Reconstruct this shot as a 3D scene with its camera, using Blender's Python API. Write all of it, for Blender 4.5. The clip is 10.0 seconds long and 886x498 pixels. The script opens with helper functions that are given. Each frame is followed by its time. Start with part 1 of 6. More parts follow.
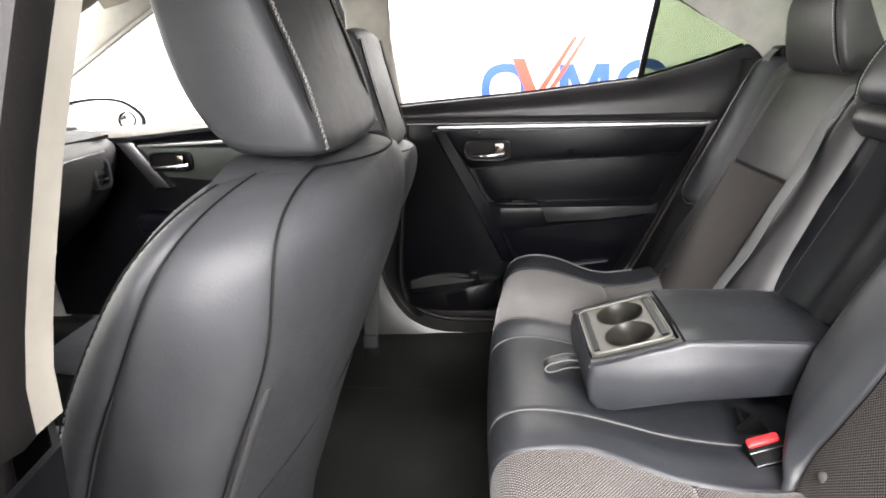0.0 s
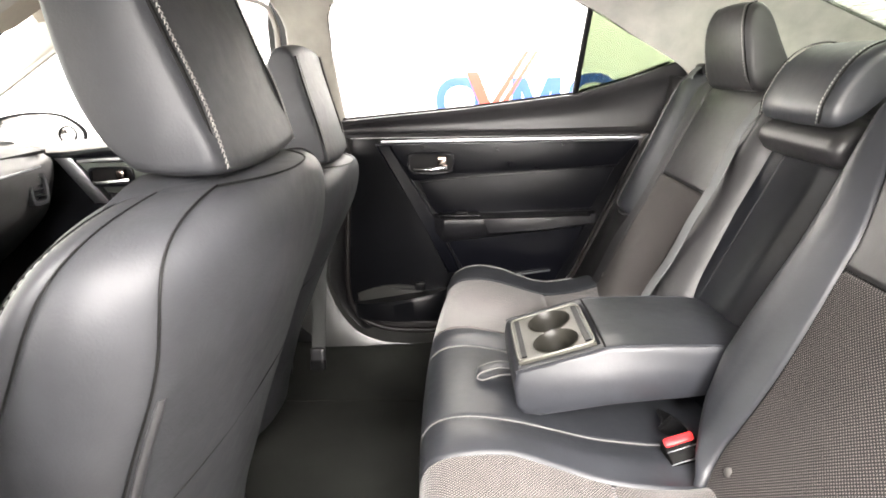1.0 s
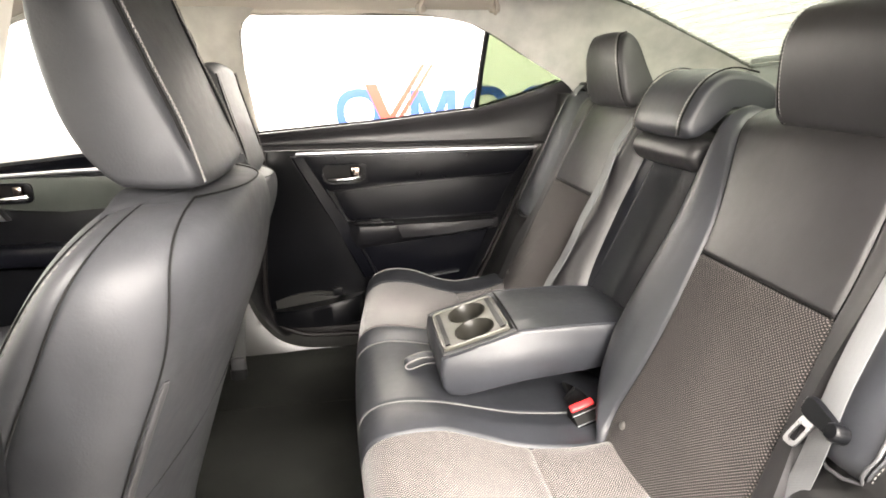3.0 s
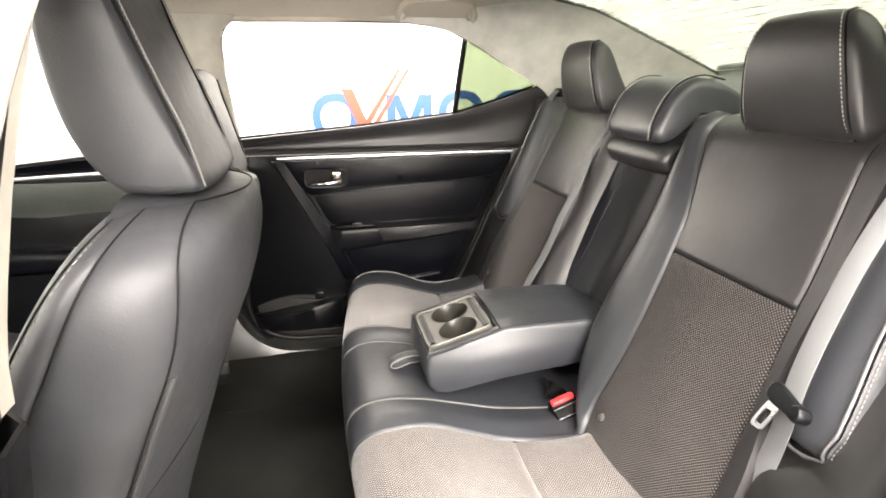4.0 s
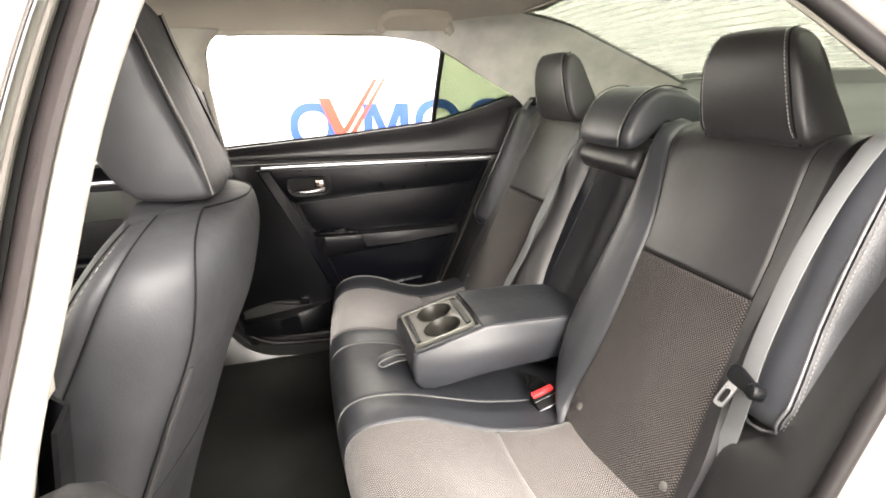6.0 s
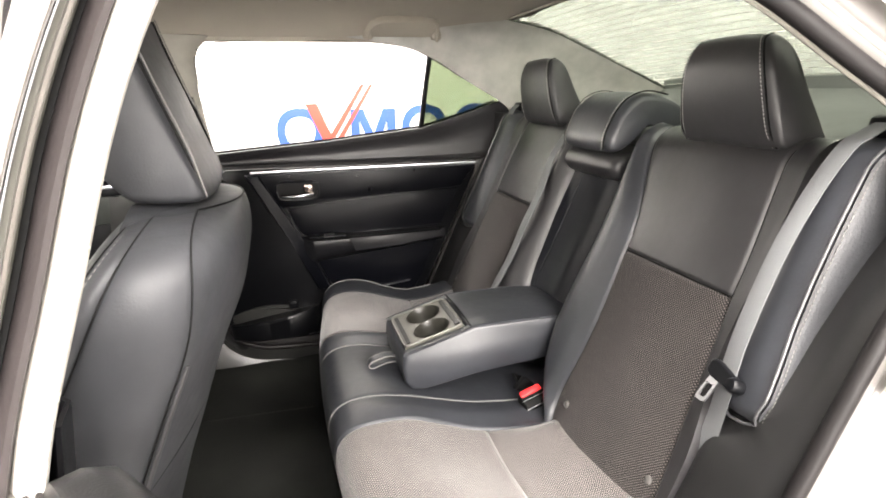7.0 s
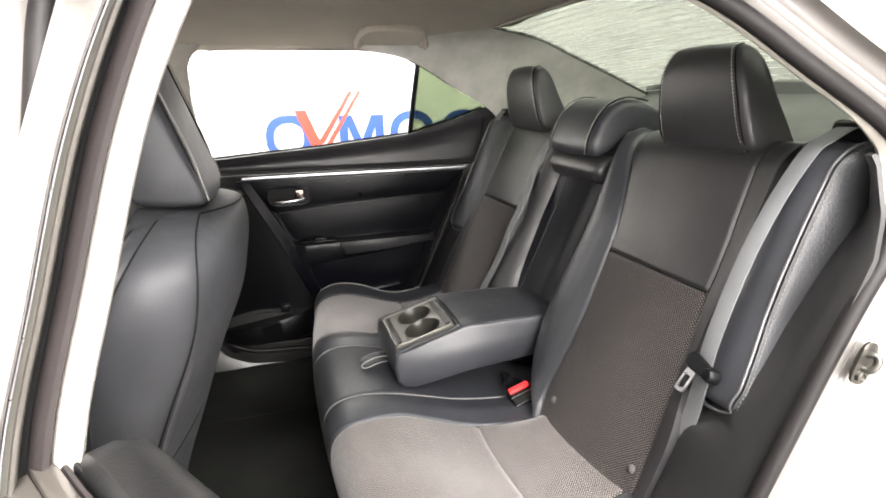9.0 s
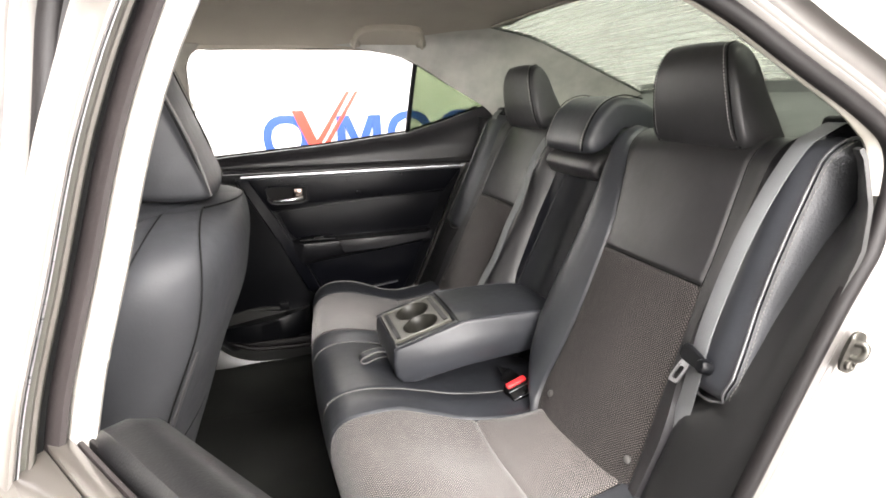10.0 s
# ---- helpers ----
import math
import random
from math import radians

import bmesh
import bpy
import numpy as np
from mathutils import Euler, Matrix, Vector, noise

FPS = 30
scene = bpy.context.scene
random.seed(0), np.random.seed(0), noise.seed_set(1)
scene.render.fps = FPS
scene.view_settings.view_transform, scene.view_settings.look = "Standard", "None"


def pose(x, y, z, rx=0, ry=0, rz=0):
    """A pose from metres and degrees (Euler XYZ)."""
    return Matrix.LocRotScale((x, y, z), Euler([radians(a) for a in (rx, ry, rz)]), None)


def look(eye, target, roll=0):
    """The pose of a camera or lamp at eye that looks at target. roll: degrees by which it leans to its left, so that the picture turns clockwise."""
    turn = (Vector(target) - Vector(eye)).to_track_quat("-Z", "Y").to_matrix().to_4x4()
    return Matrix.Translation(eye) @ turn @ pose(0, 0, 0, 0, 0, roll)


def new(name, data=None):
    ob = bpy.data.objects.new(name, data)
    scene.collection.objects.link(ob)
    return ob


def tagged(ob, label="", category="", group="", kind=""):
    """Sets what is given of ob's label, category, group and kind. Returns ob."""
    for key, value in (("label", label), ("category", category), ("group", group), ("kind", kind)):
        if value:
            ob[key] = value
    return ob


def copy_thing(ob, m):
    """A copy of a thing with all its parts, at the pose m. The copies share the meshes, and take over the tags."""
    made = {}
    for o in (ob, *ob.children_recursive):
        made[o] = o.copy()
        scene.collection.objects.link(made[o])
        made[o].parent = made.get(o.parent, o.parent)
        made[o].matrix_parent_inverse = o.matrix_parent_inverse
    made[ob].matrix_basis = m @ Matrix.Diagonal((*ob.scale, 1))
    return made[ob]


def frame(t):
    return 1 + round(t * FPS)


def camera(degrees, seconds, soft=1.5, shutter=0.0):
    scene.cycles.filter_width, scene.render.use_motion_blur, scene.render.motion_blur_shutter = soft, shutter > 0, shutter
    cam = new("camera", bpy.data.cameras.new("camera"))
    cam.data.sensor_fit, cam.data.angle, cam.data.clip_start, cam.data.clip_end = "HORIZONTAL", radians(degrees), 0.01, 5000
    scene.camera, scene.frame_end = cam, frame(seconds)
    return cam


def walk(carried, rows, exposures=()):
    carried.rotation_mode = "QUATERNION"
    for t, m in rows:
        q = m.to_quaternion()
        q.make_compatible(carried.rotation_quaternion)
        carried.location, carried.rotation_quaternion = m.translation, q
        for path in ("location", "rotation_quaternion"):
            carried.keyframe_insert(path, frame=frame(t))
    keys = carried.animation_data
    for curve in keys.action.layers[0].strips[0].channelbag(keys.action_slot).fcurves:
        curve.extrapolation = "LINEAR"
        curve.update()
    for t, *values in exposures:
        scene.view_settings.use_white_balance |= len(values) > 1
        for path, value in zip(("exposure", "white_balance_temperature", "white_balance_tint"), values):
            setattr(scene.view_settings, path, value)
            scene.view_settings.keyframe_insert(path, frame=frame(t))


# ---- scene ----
cam = camera(73.8, 10.0, 1.8)
PATH = [
    (0, (-0.142, -0.952, 1.154), (-0.312, 0.938, 0.522), -1.4),
    (0.5, (-0.087, -0.947, 1.158), (-0.258, 0.948, 0.542), -1.7),
    (1, (-0.081, -0.973, 1.163), (-0.135, 0.934, 0.564), -1.1),
    (1.5, (-0.094, -1.013, 1.168), (-0.039, 0.896, 0.572), -0.8),
    (2, (-0.103, -1.042, 1.17), (0.051, 0.862, 0.578), -0.8),
    (2.5, (-0.119, -1.063, 1.177), (0.112, 0.836, 0.595), -0.6),
    (4, (-0.156, -1.111, 1.189), (0.216, 0.772, 0.625), -0.4),
    (4.5, (-0.164, -1.129, 1.192), (0.238, 0.75, 0.637), -0.4),
    (5, (-0.171, -1.143, 1.196), (0.25, 0.733, 0.645), -0.6),
    (5.5, (-0.177, -1.156, 1.197), (0.256, 0.719, 0.65), -0.7),
    (7, (-0.19, -1.187, 1.196), (0.303, 0.679, 0.672), -0.8),
    (7.5, (-0.192, -1.195, 1.2), (0.319, 0.67, 0.688), -0.7),
    (8, (-0.197, -1.206, 1.199), (0.331, 0.657, 0.699), -0.8),
    (8.5, (-0.2, -1.217, 1.199), (0.331, 0.645, 0.698), -1.1),
    (9, (-0.203, -1.224, 1.199), (0.329, 0.636, 0.692), -1.0),
    (9.5, (-0.207, -1.233, 1.197), (0.328, 0.627, 0.693), -1.0),
    (10, (-0.209, -1.24, 1.194), (0.332, 0.618, 0.689), -1.1),
]
walk(
    cam,
    [(t, look(eye, target, roll)) for t, eye, target, roll in PATH],
    exposures=[(0.0, 0.68, 6400, 10), (0.6, 1.20, 6450, 10), (1.5, 1.30, 6900, 10), (4.0, 1.13, 6950, 10), (5.5, 0.92, 6950, 10), (7.0, 0.70, 6750, 10), (8.5, 0.47, 6600, 10), (10.0, 0.39, 6550, 10)],
)

# ---- showroom light ----
world = bpy.data.worlds.new("world")
scene.world = world
world.use_nodes = True
world.node_tree.nodes["Background"].inputs[0].default_value = (1, 0.98, 0.95, 1)
world.node_tree.nodes["Background"].inputs[1].default_value = 0.05


def area_lamp(x, y, z, sx, sy, watts, rx=0.0, ry=0.0):
    data = bpy.data.lights.new("area_lamp", "AREA")
    data.shape, data.size, data.size_y = "RECTANGLE", sx, sy
    data.energy, data.color = watts, (1.0, 0.958, 0.937)
    ob = new("area_lamp", data)
    ob.matrix_world = pose(x, y, z, rx, ry, 0)
    return tagged(ob, "unseen area light added to the showroom", "lamp", kind="structure")


# unseen panels, placed and powered for the light wanted in the cabin
area_lamp(0.9, -2.1, 3.55, 3.2, 1.0, 420)
area_lamp(4.6, -2.0, 3.55, 1.8, 1.2, 130)
area_lamp(-1.2, -3.6, 3.55, 2.2, 0.9, 230)
area_lamp(1.5, -3.5, 3.55, 2.0, 1.4, 110)
area_lamp(0.4, -6.2, 3.55, 2.8, 1.2, 1500)
for lx in (-2.6, 0.4, 3.4):
    area_lamp(lx, 2.2, 3.55, 1.8, 0.8, 180)
# added fill light behind the camera, in place of a glazed front
area_lamp(-1.4, -8.8, 1.75, 9.0, 2.8, 1200, 90)
# added fill light ahead of the car, in place of a glazed shop front
area_lamp(-5.8, 0.2, 1.7, 2.6, 5.6, 260, 0, -90)

# ---- materials ----


def node_material(name, base, rough=0.5, metal=0.0):
    m = bpy.data.materials.new(name)
    m.use_nodes = True
    nt = m.node_tree
    b = nt.nodes["Principled BSDF"]
    b.inputs["Base Color"].default_value = (*base, 1)
    b.inputs["Roughness"].default_value = rough
    b.inputs["Metallic"].default_value = metal
    return m, nt, b


def coords(nt, scale=(1, 1, 1)):
    g = nt.nodes.new("ShaderNodeNewGeometry")
    mp = nt.nodes.new("ShaderNodeMapping")
    mp.inputs["Scale"].default_value = scale
    nt.links.new(g.outputs["Position"], mp.inputs["Vector"])
    return mp.outputs["Vector"]


def noise_tex(nt, vec, scale, detail=3.0, rough=0.55):
    n = nt.nodes.new("ShaderNodeTexNoise")
    n.inputs["Scale"].default_value = scale
    n.inputs["Detail"].default_value = detail
    n.inputs["Roughness"].default_value = rough
    nt.links.new(vec, n.inputs["Vector"])
    return n.outputs["Fac"]


def ramp(nt, fac, stops):
    r = nt.nodes.new("ShaderNodeValToRGB")
    el = r.color_ramp.elements
    while len(el) < len(stops):
        el.new(0.5)
    for e, (p, c) in zip(el, stops):
        e.position, e.color = p, (*c, 1) if len(c) == 3 else c
    nt.links.new(fac, r.inputs["Fac"])
    return r.outputs["Color"]


def span(nt, fac, lo, hi):
    r = nt.nodes.new("ShaderNodeMapRange")
    r.inputs["To Min"].default_value, r.inputs["To Max"].default_value = lo, hi
    nt.links.new(fac, r.inputs["Value"])
    return r.outputs["Result"]


def bump(nt, b, height, strength, dist, after=None):
    n = nt.nodes.new("ShaderNodeBump")
    n.inputs["Strength"].default_value, n.inputs["Distance"].default_value = strength, dist
    nt.links.new(height, n.inputs["Height"])
    if after is not None:
        nt.links.new(after, n.inputs["Normal"])
    nt.links.new(n.outputs["Normal"], b.inputs["Normal"])
    return n.outputs["Normal"]


def math_node(nt, op, a, c=None, v=None):
    n = nt.nodes.new("ShaderNodeMath")
    n.operation = op
    nt.links.new(a, n.inputs[0])
    if c is not None:
        nt.links.new(c, n.inputs[1])
    elif v is not None:
        n.inputs[1].default_value = v
    return n.outputs[0]


def leather(name, base, rough, grain=900.0, gs=0.25, wrinkle=0.35, spec=0.68):
    m, nt, b = node_material(name, base, rough)
    v = coords(nt)
    big = noise_tex(nt, v, 9.0, 4)
    nt.links.new(ramp(nt, big, [(0.3, tuple(c * 0.8 for c in base)), (0.7, tuple(c * 1.25 for c in base))]), b.inputs["Base Color"])
    mid = noise_tex(nt, v, 60.0, 3)
    nt.links.new(span(nt, mid, rough - 0.07, rough + 0.09), b.inputs["Roughness"])
    n1 = bump(nt, b, noise_tex(nt, v, 22.0, 3), wrinkle, 0.004)
    bump(nt, b, noise_tex(nt, v, grain * 0.45, 2), gs, 0.0008, n1)
    b.inputs["Specular IOR Level"].default_value = spec
    return m


def plastic(name, base, rough, grain=1400.0, gs=0.15, spec=0.35):
    m, nt, b = node_material(name, base, rough)
    v = coords(nt)
    big = noise_tex(nt, v, 14.0, 4)
    nt.links.new(ramp(nt, big, [(0.3, tuple(c * 0.85 for c in base)), (0.7, tuple(c * 1.15 for c in base))]), b.inputs["Base Color"])
    nt.links.new(span(nt, noise_tex(nt, v, 35.0, 3), rough - 0.06, rough + 0.06), b.inputs["Roughness"])
    bump(nt, b, noise_tex(nt, v, grain, 1), gs, 0.0006)
    b.inputs["Specular IOR Level"].default_value = spec
    return m


def mesh_fabric(name, dark, light, pitch=0.0051, edges=(0.80, 1.06), sheen=0.3):
    """Woven upholstery: rows of small raised knots, each row shifted by half a step."""
    m, nt, b = node_material(name, dark, 0.85)
    g = nt.nodes.new("ShaderNodeUVMap")
    sx = nt.nodes.new("ShaderNodeSeparateXYZ")
    nt.links.new(g.outputs["UV"], sx.inputs[0])
    k = 2 * math.pi / pitch
    su = math_node(nt, "SINE", math_node(nt, "MULTIPLY", sx.outputs[0], v=k))
    sv = math_node(nt, "SINE", math_node(nt, "MULTIPLY", sx.outputs[1], v=k))
    pr = math_node(nt, "MULTIPLY", su, sv)
    pr = span(nt, pr, 0.5, 1.0)
    v = coords(nt)
    nz = noise_tex(nt, v, 18.0, 5, 0.6)
    nf = noise_tex(nt, v, 900.0, 2)
    fac = math_node(nt, "ADD", pr, math_node(nt, "MULTIPLY", nf, v=0.35))
    col = ramp(nt, fac, [(edges[0], dark), (edges[1], light)])
    mix = nt.nodes.new("ShaderNodeMix")
    mix.data_type, mix.blend_type = "RGBA", "MULTIPLY"
    mix.inputs[0].default_value = 0.5
    nt.links.new(col, mix.inputs[6])
    nt.links.new(ramp(nt, nz, [(0.3, (0.7, 0.7, 0.7)), (0.7, (1, 1, 1))]), mix.inputs[7])
    nt.links.new(mix.outputs[2], b.inputs["Base Color"])
    bump(nt, b, pr, 0.45, 0.0012)
    b.inputs["Sheen Weight"].default_value = sheen
    b.inputs["Sheen Roughness"].default_value = 0.5
    b.inputs["Specular IOR Level"].default_value = 0.1 + sheen * 0.7
    return m


def cloth(name, base, scale=1200.0, var=0.2, rough=0.95):
    m, nt, b = node_material(name, base, rough)
    v = coords(nt)
    a = noise_tex(nt, v, 7.0, 5)
    f = noise_tex(nt, v, scale, 2, 0.7)
    s = math_node(nt, "ADD", math_node(nt, "MULTIPLY", a, v=0.5), math_node(nt, "MULTIPLY", f, v=0.5))
    nt.links.new(ramp(nt, s, [(0.35, tuple(c * (1 - var) for c in base)), (0.65, tuple(c * (1 + var) for c in base))]), b.inputs["Base Color"])
    bump(nt, b, f, 0.4, 0.001)
    b.inputs["Specular IOR Level"].default_value = 0.2
    return m


def webbing(name, base):
    m, nt, b = node_material(name, base, 0.68)
    b.inputs["Specular IOR Level"].default_value = 0.3
    g = nt.nodes.new("ShaderNodeUVMap")
    sx = nt.nodes.new("ShaderNodeSeparateXYZ")
    nt.links.new(g.outputs["UV"], sx.inputs[0])
    a = math_node(nt, "SINE", math_node(nt, "MULTIPLY", math_node(nt, "ADD", sx.outputs[0], sx.outputs[1]), v=2600.0))
    c = math_node(nt, "SINE", math_node(nt, "MULTIPLY", sx.outputs[0], v=900.0))
    h = math_node(nt, "ADD", a, math_node(nt, "MULTIPLY", c, v=0.15))
    nt.links.new(ramp(nt, span(nt, h, 0.2, 0.8), [(0.2, tuple(k * 0.9 for k in base)), (0.8, tuple(k * 1.06 for k in base))]), b.inputs["Base Color"])
    bump(nt, b, h, 0.3, 0.0005)
    return m


def paint(name, base, rough=0.25, metal=0.0):
    m, nt, b = node_material(name, base, rough, metal)
    v = coords(nt)
    nt.links.new(ramp(nt, noise_tex(nt, v, 5.0, 3), [(0.3, tuple(c * 0.93 for c in base)), (0.7, tuple(min(1, c * 1.05) for c in base))]), b.inputs["Base Color"])
    nt.links.new(span(nt, noise_tex(nt, v, 40.0, 3), rough - 0.05, rough + 0.07), b.inputs["Roughness"])
    b.inputs["Coat Weight"].default_value = 0.4
    b.inputs["Coat Roughness"].default_value = 0.08
    return m


def chrome(name, base=(0.75, 0.75, 0.77), rough=0.15):
    m, nt, b = node_material(name, base, rough, 1.0)
    v = coords(nt, (1, 1, 6))
    nt.links.new(span(nt, noise_tex(nt, v, 120.0, 2), rough - 0.04, rough + 0.06), b.inputs["Roughness"])
    return m


def glass(name, tint, rough=0.0):
    m = bpy.data.materials.new(name)
    m.use_nodes = True
    nt = m.node_tree
    nt.nodes.remove(nt.nodes["Principled BSDF"])
    tr = nt.nodes.new("ShaderNodeBsdfTransparent")
    tr.inputs[0].default_value = (*tint, 1)
    gl = nt.nodes.new("ShaderNodeBsdfGlossy")
    gl.inputs["Roughness"].default_value = 0.02
    lw = nt.nodes.new("ShaderNodeFresnel")
    lw.inputs["IOR"].default_value = 1.35
    mx = nt.nodes.new("ShaderNodeMixShader")
    nt.links.new(math_node(nt, "MULTIPLY", lw.outputs[0], v=0.35), mx.inputs[0])
    nt.links.new(tr.outputs[0], mx.inputs[1])
    nt.links.new(gl.outputs[0], mx.inputs[2])
    nt.links.new(mx.outputs[0], nt.nodes["Material Output"].inputs[0])
    return m


LEATHER = leather("black_leather", (0.0235, 0.0252, 0.0300), 0.42, gs=0.16, wrinkle=0.18, spec=0.6)
LEATHER_FRONT = leather("front_seat_leather", (0.0255, 0.0265, 0.0298), 0.54, gs=0.25, wrinkle=0.24, spec=0.38)
LEATHER_SOFT = leather("black_leather_soft", (0.0205, 0.0198, 0.0212), 0.42, gs=0.14, wrinkle=0.12, spec=0.5)
VINYL = leather("grained_vinyl", (0.0085, 0.0085, 0.0098), 0.36, grain=800.0, gs=0.3, wrinkle=0.15, spec=0.25)
FLANK = leather("flank_vinyl", (0.028, 0.029, 0.0315), 0.46, grain=620.0, gs=1.0, wrinkle=0.1, spec=0.36)
# seat leather taken near black, so the hollow's shade sits in its colour
RECESS_SHADE = leather("shaded_recess_leather", (0.0048, 0.0055, 0.0082), 0.38, gs=0.14, wrinkle=0.12, spec=0.22)
DOOR_BLACK = plastic("door_black_plastic", (0.0026, 0.0028, 0.0042), 0.30, 700.0, 0.3, 0.13)
DOOR_PAD = leather("door_pad_vinyl", (0.0026, 0.0028, 0.0042), 0.36, wrinkle=0.1, spec=0.13)
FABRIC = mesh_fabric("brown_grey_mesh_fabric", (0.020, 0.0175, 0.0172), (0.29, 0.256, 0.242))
# same weave, darker and duller: the backrest's shade is put into the colour
FABRIC_SHADED = mesh_fabric("shaded_dotted_mesh", (0.0190, 0.0166, 0.0166), (0.135, 0.119, 0.114), 0.0051, (0.80, 1.15), 0.06)
THREAD = cloth("pale_thread", (0.15, 0.147, 0.142), 2000, 0.15, 0.7)
THREAD_PALE = cloth("bright_thread", (0.34, 0.335, 0.325), 2000, 0.15, 0.7)
PIPING = leather("piping_leather", (0.055, 0.055, 0.058), 0.33, gs=0.1, wrinkle=0.0)
# piping lightened: the highlight along the roll is in its colour
PIPING_GLINT = leather("glint_piping_leather", (0.16, 0.158, 0.155), 0.33, gs=0.1, wrinkle=0.0)
SEAM = plastic("seam_shadow_vinyl", (0.004, 0.004, 0.004), 0.7, 1400.0, 0.1, 0.15)
BLACK = plastic("black_plastic", (0.0032, 0.0034, 0.0042), 0.32, spec=0.16)
BLACK_SOFT = plastic("soft_black_trim", (0.006, 0.006, 0.0065), 0.42, 700.0, 0.3, 0.25)
GREY_PL = plastic("warm_grey_plastic", (0.068, 0.066, 0.056), 0.36)
GREY_RIM = plastic("grey_rim_plastic", (0.13, 0.128, 0.112), 0.3)
WELL = plastic("dark_grey_well_plastic", (0.022, 0.021, 0.0175), 0.36)
ARCH = plastic("arch_black_plastic", (0.0125, 0.0123, 0.0126), 0.42, 700.0, 0.3, 0.36)
# door panel lightened to grey-green: windscreen light put into the colour
PANEL_LIT = plastic("lit_panel_plastic", (0.050, 0.056, 0.050), 0.4, 700.0, 0.2, 0.3)
RUBBER = plastic("seal_rubber", (0.008, 0.0070, 0.0072), 0.5, 300.0, 0.3, 0.22)
# jamb paint turned brown-grey to carry the shade in the groove
GUTTER_SHADE = paint("gutter_shade_paint", (0.085, 0.078, 0.074), 0.4)
SEAL_BROWN = plastic("brown_grey_rubber", (0.022, 0.0185, 0.0185), 0.5, 300.0, 0.3, 0.25)
CARPET = cloth("black_carpet", (0.0068, 0.0073, 0.0062), 700.0, 0.5)
HEADLINER = cloth("beige_headliner_cloth", (0.38, 0.346, 0.297), 1500.0, 0.08)
PILLAR = plastic("beige_pillar_plastic", (0.31, 0.295, 0.262), 0.5, 900.0, 0.25)
PILLAR_REAR = plastic("pale_grey_pillar_plastic", (0.43, 0.422, 0.393), 0.5, 900.0, 0.25)
SHELF = cloth("grey_shelf_felt", (0.16, 0.165, 0.16), 900.0, 0.15)
# front belt: the grey webbing darkened by the shade it hangs in
BELT_SHADED = webbing("shaded_grey_webbing", (0.055, 0.057, 0.056))
BELT = webbing("grey_webbing", (0.170, 0.175, 0.182))
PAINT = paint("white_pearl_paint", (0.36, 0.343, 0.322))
# jamb paint greyed, with the flange's shade in the colour
FLANGE_SHADE = paint("flange_shade_paint", (0.15, 0.142, 0.134), 0.3)
EDGE_TRIM = plastic("edge_trim_plastic", (0.17, 0.16, 0.14), 0.5, 900.0, 0.25)
# car paint with the open door's weaker light put into its colour
PAINT_DIM = paint("dimmed_pearl_paint", (0.06, 0.054, 0.048), 0.3)
CHROME = chrome("chrome", (0.55, 0.55, 0.57))
# chrome with a brown reflection painted into the base colour
CHROME_BROWN_REFLECT = chrome("chrome_brown_reflection", (0.20, 0.16, 0.14), 0.2)
SATIN = chrome("satin_chrome", (0.42, 0.42, 0.44), 0.28)
STUD = plastic("grey_stud_plastic", (0.07, 0.067, 0.064), 0.4)
BOWL = plastic("bowl_black_plastic", (0.003, 0.0026, 0.0026), 0.5, 1400.0, 0.1, 0.12)
DASH = plastic("dash_grey_vinyl", (0.045, 0.044, 0.044), 0.5, 900.0, 0.2, 0.3)
GUSSET = leather("gusset_grey_cloth", (0.024, 0.024, 0.026), 0.5, grain=900.0, gs=0.4, wrinkle=0.0)
SCUFF = plastic("scuff_grey_plastic", (0.026, 0.0263, 0.025), 0.34, 900.0, 0.2, 0.42)
RED = plastic("red_button_plastic", (0.75, 0.03, 0.035), 0.3)
HEATER = plastic("brown_heater_print", (0.55, 0.54, 0.48), 0.6)
MIRROR = chrome("mirror_glass", (0.9, 0.9, 0.9), 0.02)
TINT = glass("green_tinted_glass", (0.44, 0.462, 0.43))
TINT_SIDE = glass("deep_green_tinted_glass", (0.30, 0.335, 0.265))
CLEAR = glass("clear_glass", (0.93, 0.96, 0.93))
WALL = paint("white_wall_paint", (0.82, 0.82, 0.80), 0.6)
FLOOR = paint("pale_floor_resin", (0.13, 0.128, 0.124), 0.35)
STEEL = chrome("dull_steel", (0.12, 0.115, 0.105), 0.38)
SIGN_BLUE = paint("sign_blue", (0.004, 0.05, 0.27), 0.4)
SIGN_RED = paint("sign_red", (0.40, 0.03, 0.012), 0.4)

# ---- building helpers ----
PLACE = {}


def thing(name, at, label, category, group="", kind=""):
    ob = new(name)
    ob.location = at
    ob.empty_display_size = 0.05
    PLACE[ob] = Vector(at)
    return tagged(ob, label, category, group, kind)


def mesh_of(name, geo):
    me = bpy.data.meshes.new(name)
    if isinstance(geo, bmesh.types.BMesh):
        bmesh.ops.recalc_face_normals(geo, faces=geo.faces)
        geo.to_mesh(me)
        geo.free()
    else:
        verts, faces = geo[0], geo[1]
        me.from_pydata([tuple(map(float, v)) for v in verts], [], faces)
        bm = bmesh.new()
        bm.from_mesh(me)
        bmesh.ops.recalc_face_normals(bm, faces=bm.faces)
        bm.to_mesh(me)
        bm.free()
        if len(geo) > 2:
            uv = me.uv_layers.new(name="UVMap")
            idx = np.zeros(len(me.loops), dtype=np.int32)
            me.loops.foreach_get("vertex_index", idx)
            uv.data.foreach_set("uv", np.asarray(geo[2], dtype=np.float32)[idx].ravel())
    return me


